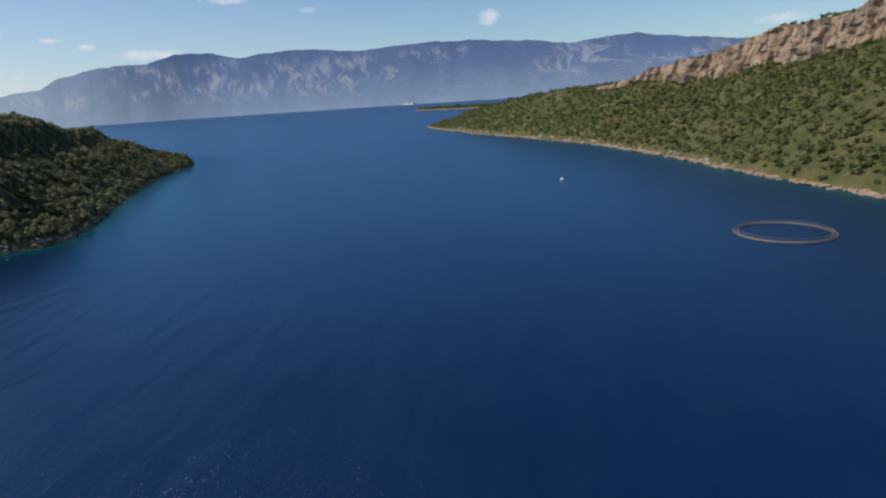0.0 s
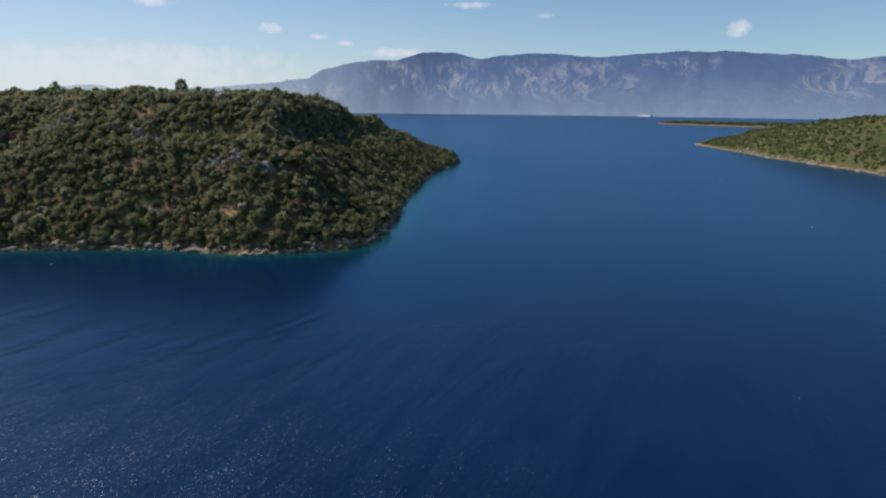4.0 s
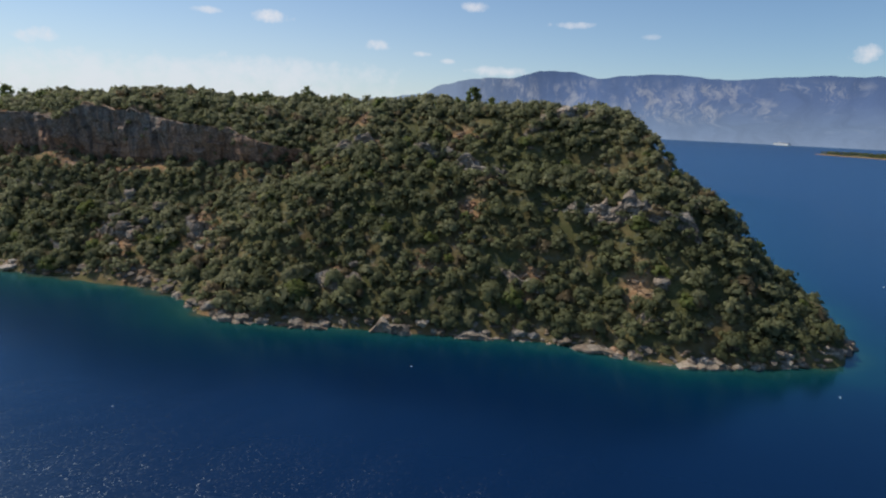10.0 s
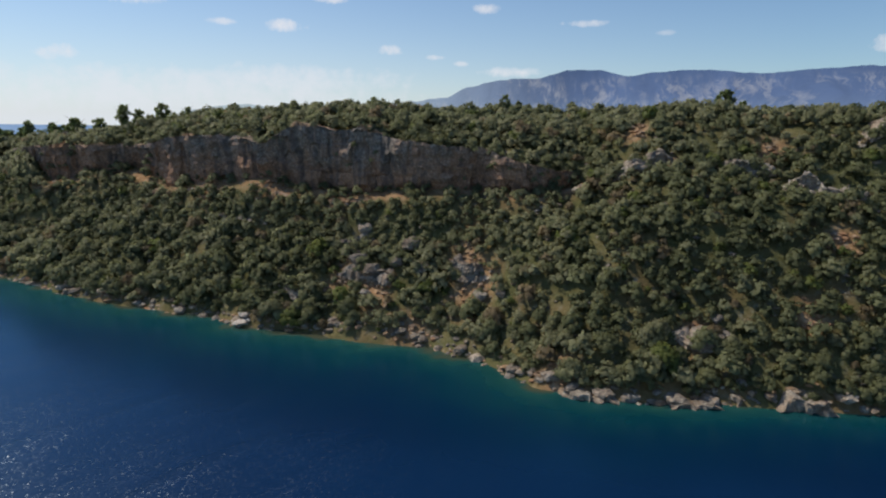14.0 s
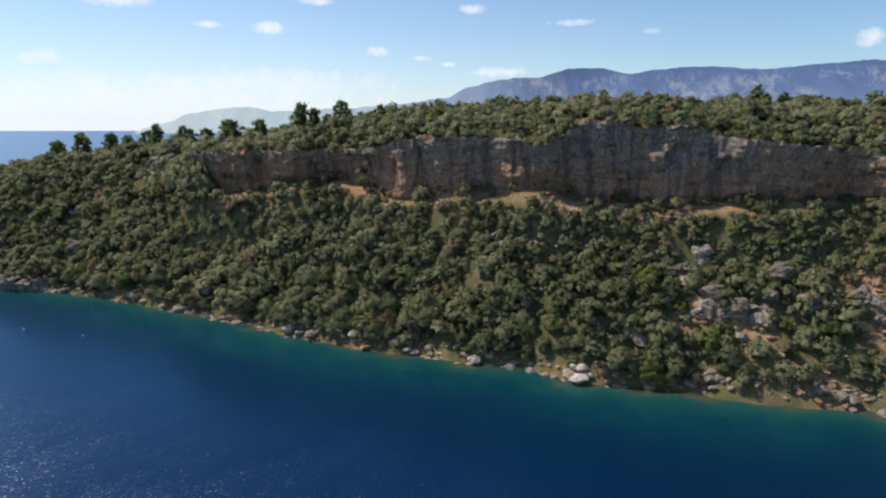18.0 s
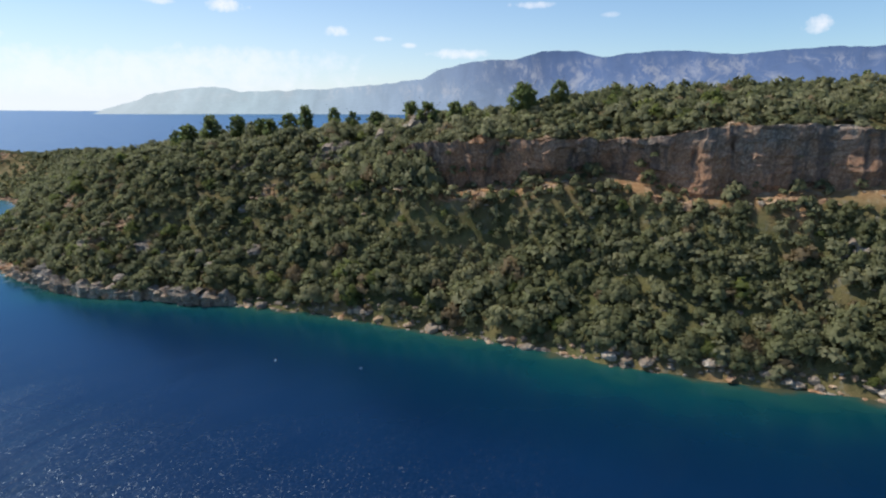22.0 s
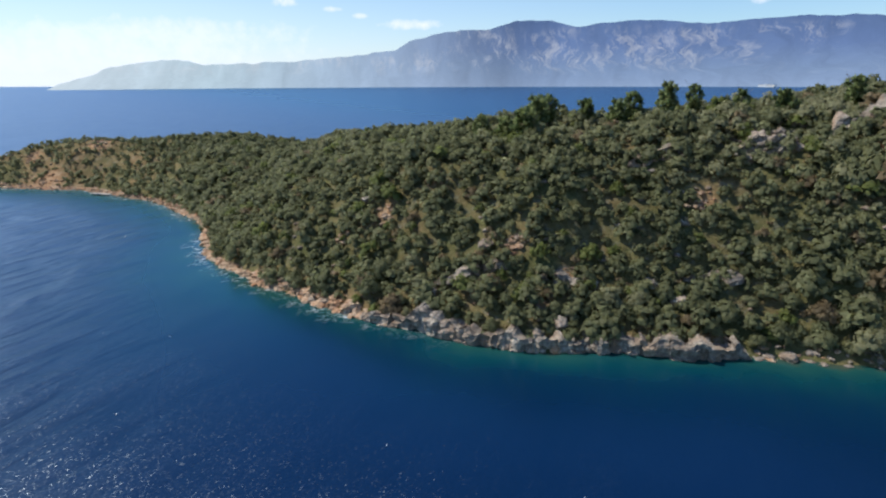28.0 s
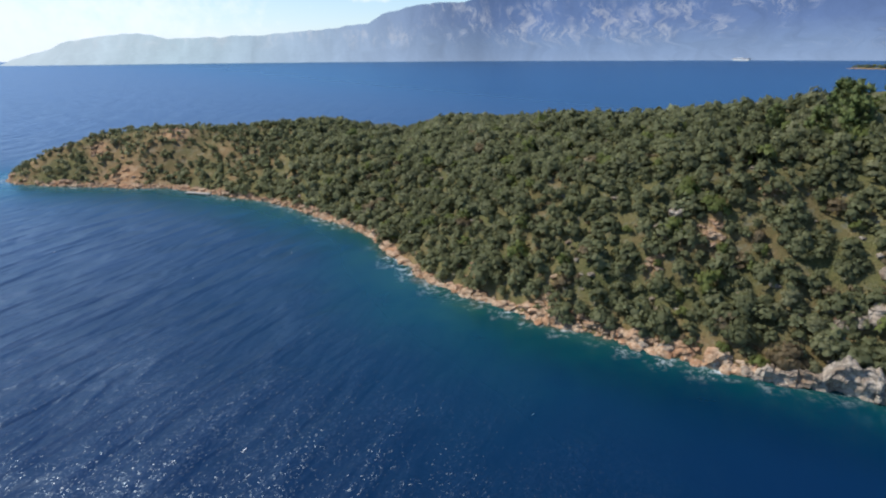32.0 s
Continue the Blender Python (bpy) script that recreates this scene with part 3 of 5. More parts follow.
def make_sea():
    def steps(a, b, fine):
        out = list(np.arange(a, b + fine, fine))
        step, lo, hi = fine, a, out[-1]
        while hi < 4850:
            step *= 1.35
            hi, lo = hi + step, lo - step
            out.append(hi)
            out.insert(0, lo)
        return np.array([v for v in out if abs(v) < 4900])

    xs, ys = steps(-480, 500, 4.0), steps(60, 480, 4.0)
    gx, gy = np.meshgrid(xs, ys, indexing="ij")
    dc, de = cape_inland(gx, gy), east_inland(gx, gy)
    reach = np.interp(gx, [-380, -300, -270, -210, -180, -50, 40, 130], [22, 19, 8, 7, 12, 13, 6, 10])
    shallow = np.exp(np.minimum(dc, 0) / reach) * (dc > -80)
    shallow = np.maximum(shallow * np.interp(dc, [-80, -50], [0, 1]), 0.75 * np.exp(np.minimum(de, 0) / 14) * (de > -80))
    west = np.interp(gx, [-350, -330, -262, -245], [0.5, 1, 1, 0.0])
    foam = np.clip(1.0 - np.abs(dc + 0.6) / 3.0, 0, 1) * west * np.clip(0.75 + 1.6 * fbm(gx, gy, 20, 47, 3), 0, 1)
    # the cape shelters the water below its south shore; the western bay lies open
    off = -dc
    lee = np.interp(off, [8, 42, 75], [0.08, 0.36, 1.0])
    lee = lee + (np.interp(off, [4, 25, 50], [0.35, 0.85, 1.0]) - lee) * np.interp(gx, [-330, -275], [1, 0])
    wind = np.interp(gx + 0.5 * (gy - 120), [-300, -180, -60, 60, 160], [1.0, 0.95, 0.8, 0.55, 0.4]) * lee
    ob = mesh_object("sea", np.stack([gx, gy, gx * 0], -1).reshape(-1, 3), grid_faces(len(xs), len(ys)), WATER, True,
                     [("shallow", np.clip(shallow, 0, 1).ravel()), ("foam", foam.ravel()), ("open", wind.ravel())])
    tagged(ob, "deep blue wind-rippled sea, turquoise along the shore", "water", kind="structure")


make_sea()


def make_mountains():
    """Far ranges across the gulf; bearings from the cape, ridge heights."""
    bearing = [-80, -40, -33, -30, -28.7, -27.5, -25.8, -23, -20.7, -18.5, -14, -9, -5.2, -4.0, -1.7, 0.4, 3, 5.2, 7, 8.2, 10.3, 12.5, 16.8, 21, 24, 27.5, 30.5,
               34.5, 37, 39, 41, 43.5, 45.3, 48.4, 52.5, 60, 80]
    ridge = [-25, -25, -12, 40, 65, 95, 112, 130, 107, 110, 121, 146, 177, 218, 250, 274, 277, 312, 316, 313, 280, 300, 307, 288, 297, 305, 302,
             286, 272, 250, 256, 268, 268, 239, 209, 180, 150]
    az, t = np.arange(-80, 80.01, 0.2), np.linspace(0, 1.1, 34)
    ga, gt = np.meshgrid(az, t, indexing="ij")
    radius = 3110 + 190 * gt + 25 * fbm(ga * 40, ga * 0, 120, 5)
    crest = np.interp(ga, bearing, ridge) + 7 * fbm(ga * 60, ga * 0, 60, 6, 5)
    cut = fbm(ga * 45, gt * 900, 130, 12, 5)
    shape = np.where(gt < 1, gt**1.25, np.maximum(1 - (gt - 1) * 9, 0))
    z = crest * shape - 2
    radius = radius + 260 * cut * np.clip(gt * 3, 0, 1) * np.clip((1 - gt) * 4, 0, 1) * crest / 310
    x, y = -80 + radius * np.sin(np.radians(ga)), radius * np.cos(np.radians(ga))
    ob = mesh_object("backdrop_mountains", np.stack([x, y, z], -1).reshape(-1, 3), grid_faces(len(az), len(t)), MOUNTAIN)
    tagged(ob, "limestone mountain range across the gulf, blue haze painted into its glow", "mountain", kind="structure")


make_mountains()


# ---- rock ----
def plates(u, v, wide, tall, seed):
    """Split faces of uneven set-back, in columns wide and tall; 0 to 1."""
    iu = np.floor(np.asarray(u) / wide + 0.5 * fbm(u, v, wide * 2, seed + 1, 2))
    iv = np.floor(np.asarray(v) / tall + 3 * lattice(iu, iu * 0, seed + 2))
    return lattice(iu, iv, seed)


def cliff_face():
    """The stained limestone wall below the plateau's edge, a folded sheet with a thick back."""
    us, vs = np.arange(-178, 10, 0.4), np.linspace(-0.14, 1.0, 40)
    gu, gv = np.meshgrid(us, vs, indexing="ij")
    rise = cliff_rise(gu)
    high = gv * rise
    ribs = np.abs(fbm(gu, high * 0.2, 17, 83, 3)) * 3.4 + np.abs(fbm(gu + high * 0.3, high * 0.3, 5.0, 85, 3)) * 1.5
    ledges = fbm(gu * 0.25, high, 2.6, 87, 3) * 0.9 + fbm(gu, high, 1.1, 88, 2) * 0.45
    split = 1.3 * plates(gu, high, 4.2, 6.0, 501) + 0.7 * plates(gu + 1.1, high, 1.7, 2.6, 507)
    cave = 3.2 * np.clip(fbm(gu, high * 0, 19, 82, 2) + 0.1, 0, 1) * np.exp(-((gv - 0.12) / 0.16) ** 2)
    bulge = np.maximum(ribs + ledges + split - cave + 2.2 * np.clip(gv, 0, 1) ** 1.4, -0.3)
    y = cliff_line(gu) - 1.4 - bulge * np.clip(rise / 5, 0.1, 1)
    y = y + 7 * np.clip((-166 - gu) / 9, 0, 1) + 6 * np.clip((gu + 6) / 10, 0, 1)
    foot = cliff_foot(gu) - 0.6
    z = foot + gv * (27.2 + rise - foot) + (1.0 * fbm(gu, gv * 0, 9, 91) + 0.7 * fbm(gu, gv * 0, 2.4, 92, 2)) * gv
    x = gu + 0.8 * fbm(gu, high, 4, 93)
    x, y, z = (np.concatenate([a, b], 1) for a, b in ((x, x[:, -1:]), (y, y[:, -1:] + 6.0), (z, z[:, -1:] - 0.3)))
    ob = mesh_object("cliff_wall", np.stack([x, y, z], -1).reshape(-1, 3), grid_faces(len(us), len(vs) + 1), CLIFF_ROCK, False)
    tagged(ob, "overhanging grey limestone cliff with orange stains under the plateau", "cliff", kind="structure")


def east_cliff():
    us, vs = np.arange(-60, 318, 0.8), np.linspace(-0.12, 1.03, 22)
    gu, gv = np.meshgrid(us, vs, indexing="ij")
    rise = np.interp(gu, [-400, 60, 104, 140, 183, 236, 275, 310, 335], [24, 22, 20, 20, 17, 11, 4, 2, 0])
    edge = np.interp(gu, [-400, 60, 104, 140, 183, 236, 300, 500], [170, 127, 117, 107, 97, 86, 72, 38])
    shore = np.interp(gu, [-400, -120, -30, 21, 60, 113, 170, 228, 270, 330], [340, 355, 376, 388, 399, 418, 432, 445, 448, 450])
    high = gv * rise
    x = shore + edge * 1.02 - 1.5 - 14 * np.abs(fbm(gu, high * 0.12, 26, 97, 4)) - 7 * np.abs(fbm(gu, high * 0.3, 8, 98, 3)) - 6 * np.abs(fbm(gu, high * 0.12, 4.0, 96, 2)) - 3 * plates(gu, high, 3.0, 5.0, 95) + 4 * gv + 1.5 * fbm(gu * 0.4, high, 6, 99, 3)
    y = gu + 3 * fbm(gu, high, 12, 101)
    z = east_height(shore + edge * 0.9, gu) + 2 + gv * (rise + 1) + 3.0 * fbm(gu, gv * 0, 18, 103, 3) * gv
    ob = mesh_object("cliff_ridge", np.stack([x, y, z], -1).reshape(-1, 3), grid_faces(len(us), len(vs)), RIDGE_ROCK, False)
    tagged(ob, "tan limestone cliff band along the ridge of the hill", "cliff", kind="structure")


cliff_face()
east_cliff()


def rock_form(seed, detail):
    rng = np.random.default_rng(seed)
    bm = bmesh.new()
    bmesh.ops.create_icosphere(bm, subdivisions=detail, radius=1.0)
    cuts = rng.normal(size=(9, 3))
    cuts /= np.linalg.norm(cuts, axis=1)[:, None]
    reach = rng.uniform(0.55, 0.95, 9)
    v = np.array([w.co[:] for w in bm.verts])
    for c, r in zip(cuts, reach):
        over = np.maximum(v @ c - r, 0)
        v -= over[:, None] * c * 0.9
    v *= 1 + 0.22 * (np.array([noise.fractal(Vector(p * 1.6 + seed), 0.8, 2.0, 4) for p in v]))[:, None]
    v *= (1.15, 0.9, 0.72)
    f = np.array([[w.index for w in face.verts] for face in bm.faces])
    bm.free()
    return v, f


ROCKS = [rock_form(s, 3) for s in range(6)]
PEBBLES = [rock_form(20 + s, 1) for s in range(8)]


def turned(angle):
    c, s = np.cos(angle), np.sin(angle)
    return np.array([[c, -s, 0], [s, c, 0], [0, 0, 1]])


def along(shore, spacing, rng):
    for (ax, ay), (bx, by) in zip(shore, shore[1:]):
        length = math.hypot(bx - ax, by - ay)
        for _ in range(max(1, round(length / spacing))):
            t = rng.random()
            nx, ny = -(by - ay) / length, (bx - ax) / length
            yield ax + t * (bx - ax), ay + t * (by - ay), -nx, -ny


def joined(name, forms, places, mat, smooth=False, tints=None):
    """Many copies of a few forms in one mesh. places: form, x, y, z, turn, sizes."""
    vs, fs, ts, ns, at = [], [], [], [], 0
    for n, (k, x, y, z, a, sx, sy, sz) in enumerate(places):
        v, f, *way = forms[k]
        vs.append((v * (sx, sy, sz)) @ turned(a).T + (x, y, z))
        ns.extend(w @ turned(a).T for w in way)
        fs.append(f + at)
        ts.append(np.full(len(v), 0.5 if tints is None else tints[n]))
        at += len(v)
    return mesh_object(name, np.concatenate(vs), np.concatenate(fs), mat, smooth or bool(ns), [("tint", np.concatenate(ts))], np.concatenate(ns) if ns else None)


def shore_rocks():
    rng = np.random.default_rng(4)
    grey, tan = [], []
    for x, y, nx, ny in [*along(FRONT, 0.42, rng), *along(shore_run(-256, -430), 0.22, rng)]:
        deep = rng.uniform(-0.7, 1.9) if x < -255 else rng.uniform(-0.6, 2.4)
        px, py = x + nx * deep, y + ny * deep
        d = float(cape_inland(px, py))
        if not -1.0 < d < 4.5:
            continue
        size = rng.uniform(0.25, 0.7) * (1.8 if rng.random() < 0.2 else 1) * (1.35 if x < -255 else 1)
        z = max(float(cape_height(px, py)), -0.15) + size * 0.1
        row = (rng.integers(8), px, py, z, rng.uniform(0, 6.3), size * rng.uniform(0.8, 1.5), size, size * rng.uniform(0.6, 1.1))
        (tan if (x < -255 or rng.random() < 0.3) else grey).append(row)
    tagged(joined("shore_stones", PEBBLES, grey, GREY_ROCK), "loose grey limestone blocks along the waterline", "rocks", kind="stuff")
    tagged(joined("tan_shore_stones", PEBBLES, tan, TAN_ROCK), "loose tan and orange blocks along the waterline", "rocks", kind="stuff")
    far = []
    for x, y, nx, ny in along(EAST[1:15], 1.4, rng):
        deep = rng.uniform(-1, 5)
        px, py = x + nx * deep * -1, y + ny * deep * -1
        d = float(east_inland(px, py))
        if -2 < d < 6:
            s = rng.uniform(0.5, 1.6)
            far.append((rng.integers(8), px, py, max(float(east_height(px, py)), 0) + 0.1, rng.uniform(0, 6.3), s * 1.3, s, s * 0.8))
    tagged(joined("far_shore_stones", PEBBLES, far, PALE_ROCK), "pale stones along the opposite shore", "rocks", kind="stuff")


shore_rocks()

ROCK_MESHES = {}


def boulder(kind, x, y, size, turn, mat, label, sink=0.3, flat=1.0, name="boulder"):
    key = (kind, mat.name)
    if key not in ROCK_MESHES:
        v, f = ROCKS[kind]
        first = mesh_object(name, v, f, mat, False)
        ROCK_MESHES[key] = first.data
    else:
        first = new(name, ROCK_MESHES[key])
    z = max(float(cape_height(x, y)), -0.2)
    first.matrix_world = pose(x, y, z + size * 0.72 * flat * (1 - 2 * sink) , 0, 0, turn) @ Matrix.Diagonal((size, size, size * flat, 1))
    return tagged(first, label, "rock", "boulders on the cape")


def boulders():
    rng = np.random.default_rng(8)
    big = "large pale grey limestone boulder among the bushes"
    for x, y, s in ((-52, 136, 2.6), (71, 117, 2.2), (76, 118, 1.9), (66, 119, 1.7), (82, 104, 2.4), (15.5, 108, 2.6), (19, 110, 1.6),
                    (-266, 210, 2.6), (-263, 211, 2.2), (-213, 179, 2.0), (-209, 176, 2.2), (-250, 186, 2.0), (-229, 174.5, 2.2), (-22, 123, 2.4), (-18, 121, 1.6), (-240, 190, 2.2),
                    (-205, 187, 1.8), (-190, 196, 2.0), (-182, 200, 2.6), (-178, 203, 2.4), (-186, 205, 1.8), (85, 121, 2.6), (90, 118, 2.4), (60, 128, 2.2), (-2, 140, 2.4), (4, 142, 2.0)):
        boulder(int(rng.integers(6)), x, y, s * 0.8, rng.uniform(0, 360), GREY_ROCK, big, 0.3, 0.9)
    boulder(2, -72.5, 122.9, 1.6, 20, PALE_ROCK, "flat white boulder lying at the waterline", 0.15, 0.6)
    for k, (dx, dy, s) in enumerate(((-1.3, 1.0, 1.0), (0.5, 1.4, 1.1), (1.5, 0.5, 0.7), (-0.4, 2.1, 0.9))):
        boulder(k, -72.5 + dx, 122.6 + dy, s, k * 70, PALE_ROCK, "white block broken off a pale boulder at the waterline", 0.1, 0.8)
    for k, (x, y, s) in enumerate(((-49, 132.6, 2.2), (-46, 130.5, 2.6), (-43, 128.5, 2.0), (-49.6, 140, 1.9), (-37.5, 134.7, 2.2), (-40.5, 131.5, 1.7), (-35, 129.5, 2.0), (-46.5, 126.8, 1.2))):
        boulder(k % 6, x, y, s, k * 53, GREY_ROCK, "rounded grey limestone boulder above an orange earth bank", 0.25, 1.1)
    # blocks fallen from the low sea cliff at the western bend
    for x, y, nx, ny in along(shore_run(-204, -277), 3.2, rng):
        s = rng.uniform(0.6, 1.3)
        boulder(int(rng.integers(6)), x + nx * 0.2, y + ny * 0.2, s, rng.uniform(0, 360), GREY_ROCK, "weathered grey block below the low sea cliff", 0.3, 0.9)
    for x, y, nx, ny in along(shore_run(134, -212), 6.0, rng):
        s = rng.uniform(0.8, 1.7)
        boulder(int(rng.integers(6)), x + nx * 0.8, y + ny * 0.8, s, rng.uniform(0, 360), GREY_ROCK, "grey shore boulder at the foot of the slope", 0.3, 0.8)
    for x, y, nx, ny in along(shore_run(-265, -400), 4.0, rng):
        s = rng.uniform(0.7, 1.5)
        boulder(int(rng.integers(6)), x + nx * 1.0, y + ny * 1.0, s, rng.uniform(0, 360), TAN_ROCK, "tan shore boulder on the rubble beach", 0.3, 0.8)


boulders()


def outcrop(line, tall, seed, mat, label, base=None, lean=0.6):
    """A broken rock step along a line, its open side to the right of the way it runs."""
    pts = np.array(line, float)
    legs = np.hypot(*np.diff(pts, axis=0).T)
    far = np.r_[0, np.cumsum(legs)]
    us = np.arange(0, far[-1], 0.33)
    px, py = np.interp(us, far, pts[:, 0]), np.interp(us, far, pts[:, 1])
    tx, ty = np.gradient(px), np.gradient(py)
    size = np.hypot(tx, ty)
    nx, ny = ty / size, -tx / size
    foot = np.maximum(cape_height(px + nx * 1.2, py + ny * 1.2), -0.6) - 0.5 if base is None else np.full(len(us), base)
    ends = np.clip(np.minimum(us, far[-1] - us) / 3.0, 0.12, 1)
    high = tall * ends * (0.72 + 1.1 * np.abs(fbm(us, us * 0, 7, seed, 3)) + 0.2 * fbm(us, us * 0, 2.2, seed + 4, 2))
    vs = np.linspace(0, 1, 17)
    gu, gv = np.meshgrid(us, vs, indexing="ij")
    gz = gv * high[:, None]
    push = 1.1 * plates(gu, gz, 1.9, 1.5, seed + 21) + 0.6 * plates(gu + 0.7, gz, 0.9, 0.8, seed + 27) + 1.2 * np.abs(fbm(gu, gz * 0.4, 4.5, seed + 7, 3)) + 0.6 * np.abs(fbm(gu, gz * 0.3, 1.7, seed + 9, 2)) + 0.6 * fbm(gu * 0.35, gz * 1.2, 1.3, seed + 8, 2) + lean * (0.5 - gv) + 0.5
    x, y, z = px[:, None] + nx[:, None] * push, py[:, None] + ny[:, None] * push, foot[:, None] + gz
    back = [(px - nx * r, py - ny * r, foot + high * k * (1 + 0.6 * fbm(us, us * 0 + r * 5, 1.8, seed + 11, 3))) for r, k in ((0.6, 0.98), (1.3, 0.82), (2.0, 0.74), (2.8, 0.5), (3.4, -0.2))]
    x, y, z = (np.concatenate([a] + [row[n][:, None] for row in back], 1) for n, a in enumerate((x, y, z)))
    rng = np.random.default_rng(seed)
    root = new("rock_outcrop")
    home = np.array([px.mean(), py.mean(), foot.min()])
    root.location = home
    at = 0
    while at < len(us) - 4:
        end = min(at + int(rng.integers(7, 20)), len(us) - 1)
        if len(us) - end < 7:
            end = len(us) - 1
        piece = slice(at, end + 1)
        out, tip = rng.uniform(-0.5, 0.5), rng.uniform(0.8, 1.15)
        bx, by = x[piece] + nx[piece, None] * out, y[piece] + ny[piece, None] * out
        bz = foot[piece, None] + (z[piece] - foot[piece, None]) * tip
        # the block's ends turn back into the slope
        bx, by, bz = (np.concatenate([v[:1] + w0, v, v[-1:] + w1]) for v, w0, w1 in
                      ((bx, -nx[at] * 1.5, -nx[end] * 1.5), (by, -ny[at] * 1.5, -ny[end] * 1.5), (bz, -0.15, -0.15)))
        block = mesh_object("rock_block", np.stack([bx, by, bz], -1).reshape(-1, 3) - home, grid_faces(len(bx), bx.shape[1]), mat, False)
        block.parent = root
        at = end
    ob = root
    return tagged(ob, label, "rock", "rock outcrops on the cape")


LEDGE = "broken grey limestone ledge showing between the bushes"
for seed, (tall, line) in enumerate([(4.5, [(36, 136), (44, 132), (53, 130)]), (3.0, [(54, 145), (64, 147.5), (78, 153)]), (4.5, [(64, 122), (72, 118.5), (82, 115), (92, 112)]),
                                     (2.2, [(-213, 201), (-206, 200.5), (-199, 199)]), (3.4, [(-191, 200), (-184, 198.5), (-178, 196.5)]), (4.0, [(-177, 196), (-168, 195), (-159, 199)]),
                                     (3.2, [(-53, 133), (-47, 131), (-40, 130.5)]), (2.6, [(-56, 141), (-50, 139), (-45, 139.5)]), (1.8, [(-90, 149), (-84, 147), (-78, 146)]),
                                     (2.6, [(-30, 131), (-25, 128), (-20, 127)]), (2.8, [(2, 142), (10, 141), (18, 143)]), (3.0, [(24, 142), (31, 140), (38, 142)]),
                                     (2.2, [(76, 101), (81, 99), (86, 99)]), (2.2, [(11, 110), (16, 107.5), (22, 108)]), (2.0, [(-207, 181), (-202, 179.5), (-197, 180)]),
                                     (2.4, [(-250, 190), (-244, 187), (-236, 186)]), (2.0, [(-232, 184), (-226, 181.5), (-220, 182)]), (2.6, [(82, 150), (92, 152), (101, 160)]),
                                     (2.0, [(50, 111), (55, 109), (61, 109)]), (1.8, [(-66, 131), (-61, 129), (-56, 129)])]):
    outcrop(line, tall, 200 + seed * 17, GREY_ROCK, LEDGE)
outcrop([(-262, 187), (-256, 183), (-250, 179.5), (-244, 176), (-235, 172), (-222, 172), (-210, 168.5), (-200, 168)], 4.0, 611, GREY_ROCK, "low grey sea cliff undercut at the waterline", -0.8, -0.5)
for seed, (tall, line) in enumerate([(1.5, [(-9, 101.5), (-4, 99), (3, 97.6)]), (1.3, [(8, 97.6), (13, 98), (18, 98.8)]), (1.9, [(24, 99), (30, 99.4), (35, 99)]), (1.3, [(41, 98.9), (46, 99), (51, 98.9)])]):
    outcrop(line, tall, 655 + seed * 13, GREY_ROCK, "low grey rock shelf along the waterline", -0.6, -0.2)
for seed, (tall, line) in enumerate([(1.4, [(64, 98), (70, 95.8), (76, 93.6)]), (1.5, [(82, 92.4), (88, 92.2), (94, 93.4)]), (1.3, [(100, 94.8), (107, 97), (113, 98.8)]), (1.4, [(117, 103), (120, 108), (122, 114)])]):
    outcrop(line, tall, 720 + seed * 13, GREY_ROCK, "low grey rock shelf round the corner of the cape", -0.6, -0.2)


for seed, (a, b) in enumerate(((-168, -146), (-141, -127), (-118, -104), (-99, -86), (-80, -68), (-62, -46))):
    ledge = [(u, float(cliff_line(u)) - 6.2) for u in np.linspace(a, b, 6)]
    outcrop(ledge, 1.0, 800 + seed * 19, TAN_ROCK, "broken tan ledge along the foot of the cliff")

for seed, (a, b) in enumerate(((-152, -143), (-139, -131), (-124, -117), (-106, -98), (-88, -80), (-72, -60), (-55, -47))):
    rim = [(u, float(cliff_line(u)) - 2.6) for u in np.linspace(a, b, 5)]
    outcrop(rim, 1.5, 950 + seed * 23, TAN_ROCK, "weathered pale block row on the cliff's edge", 26.2 + float(cliff_rise((a + b) / 2)), 0.3)


# ---- plants ----
ICO = None


def lobe_form():
    global ICO
    if ICO is None:
        bm = bmesh.new()
        bmesh.ops.create_icosphere(bm, subdivisions=1, radius=1.0)
        v = np.array([w.co[:] for w in bm.verts])
        ICO = v, np.array([[w.index for w in f.verts] for f in bm.faces])
        bm.free()
    return ICO


OCTA = np.array([(1, 0, 0), (0, 1, 0), (-1, 0, 0), (0, -1, 0), (0, 0, 1), (0, 0, -1)], float), np.array([(0, 1, 4), (1, 2, 4), (2, 3, 4), (3, 0, 4), (1, 0, 5), (2, 1, 5), (3, 2, 5), (0, 3, 5)])


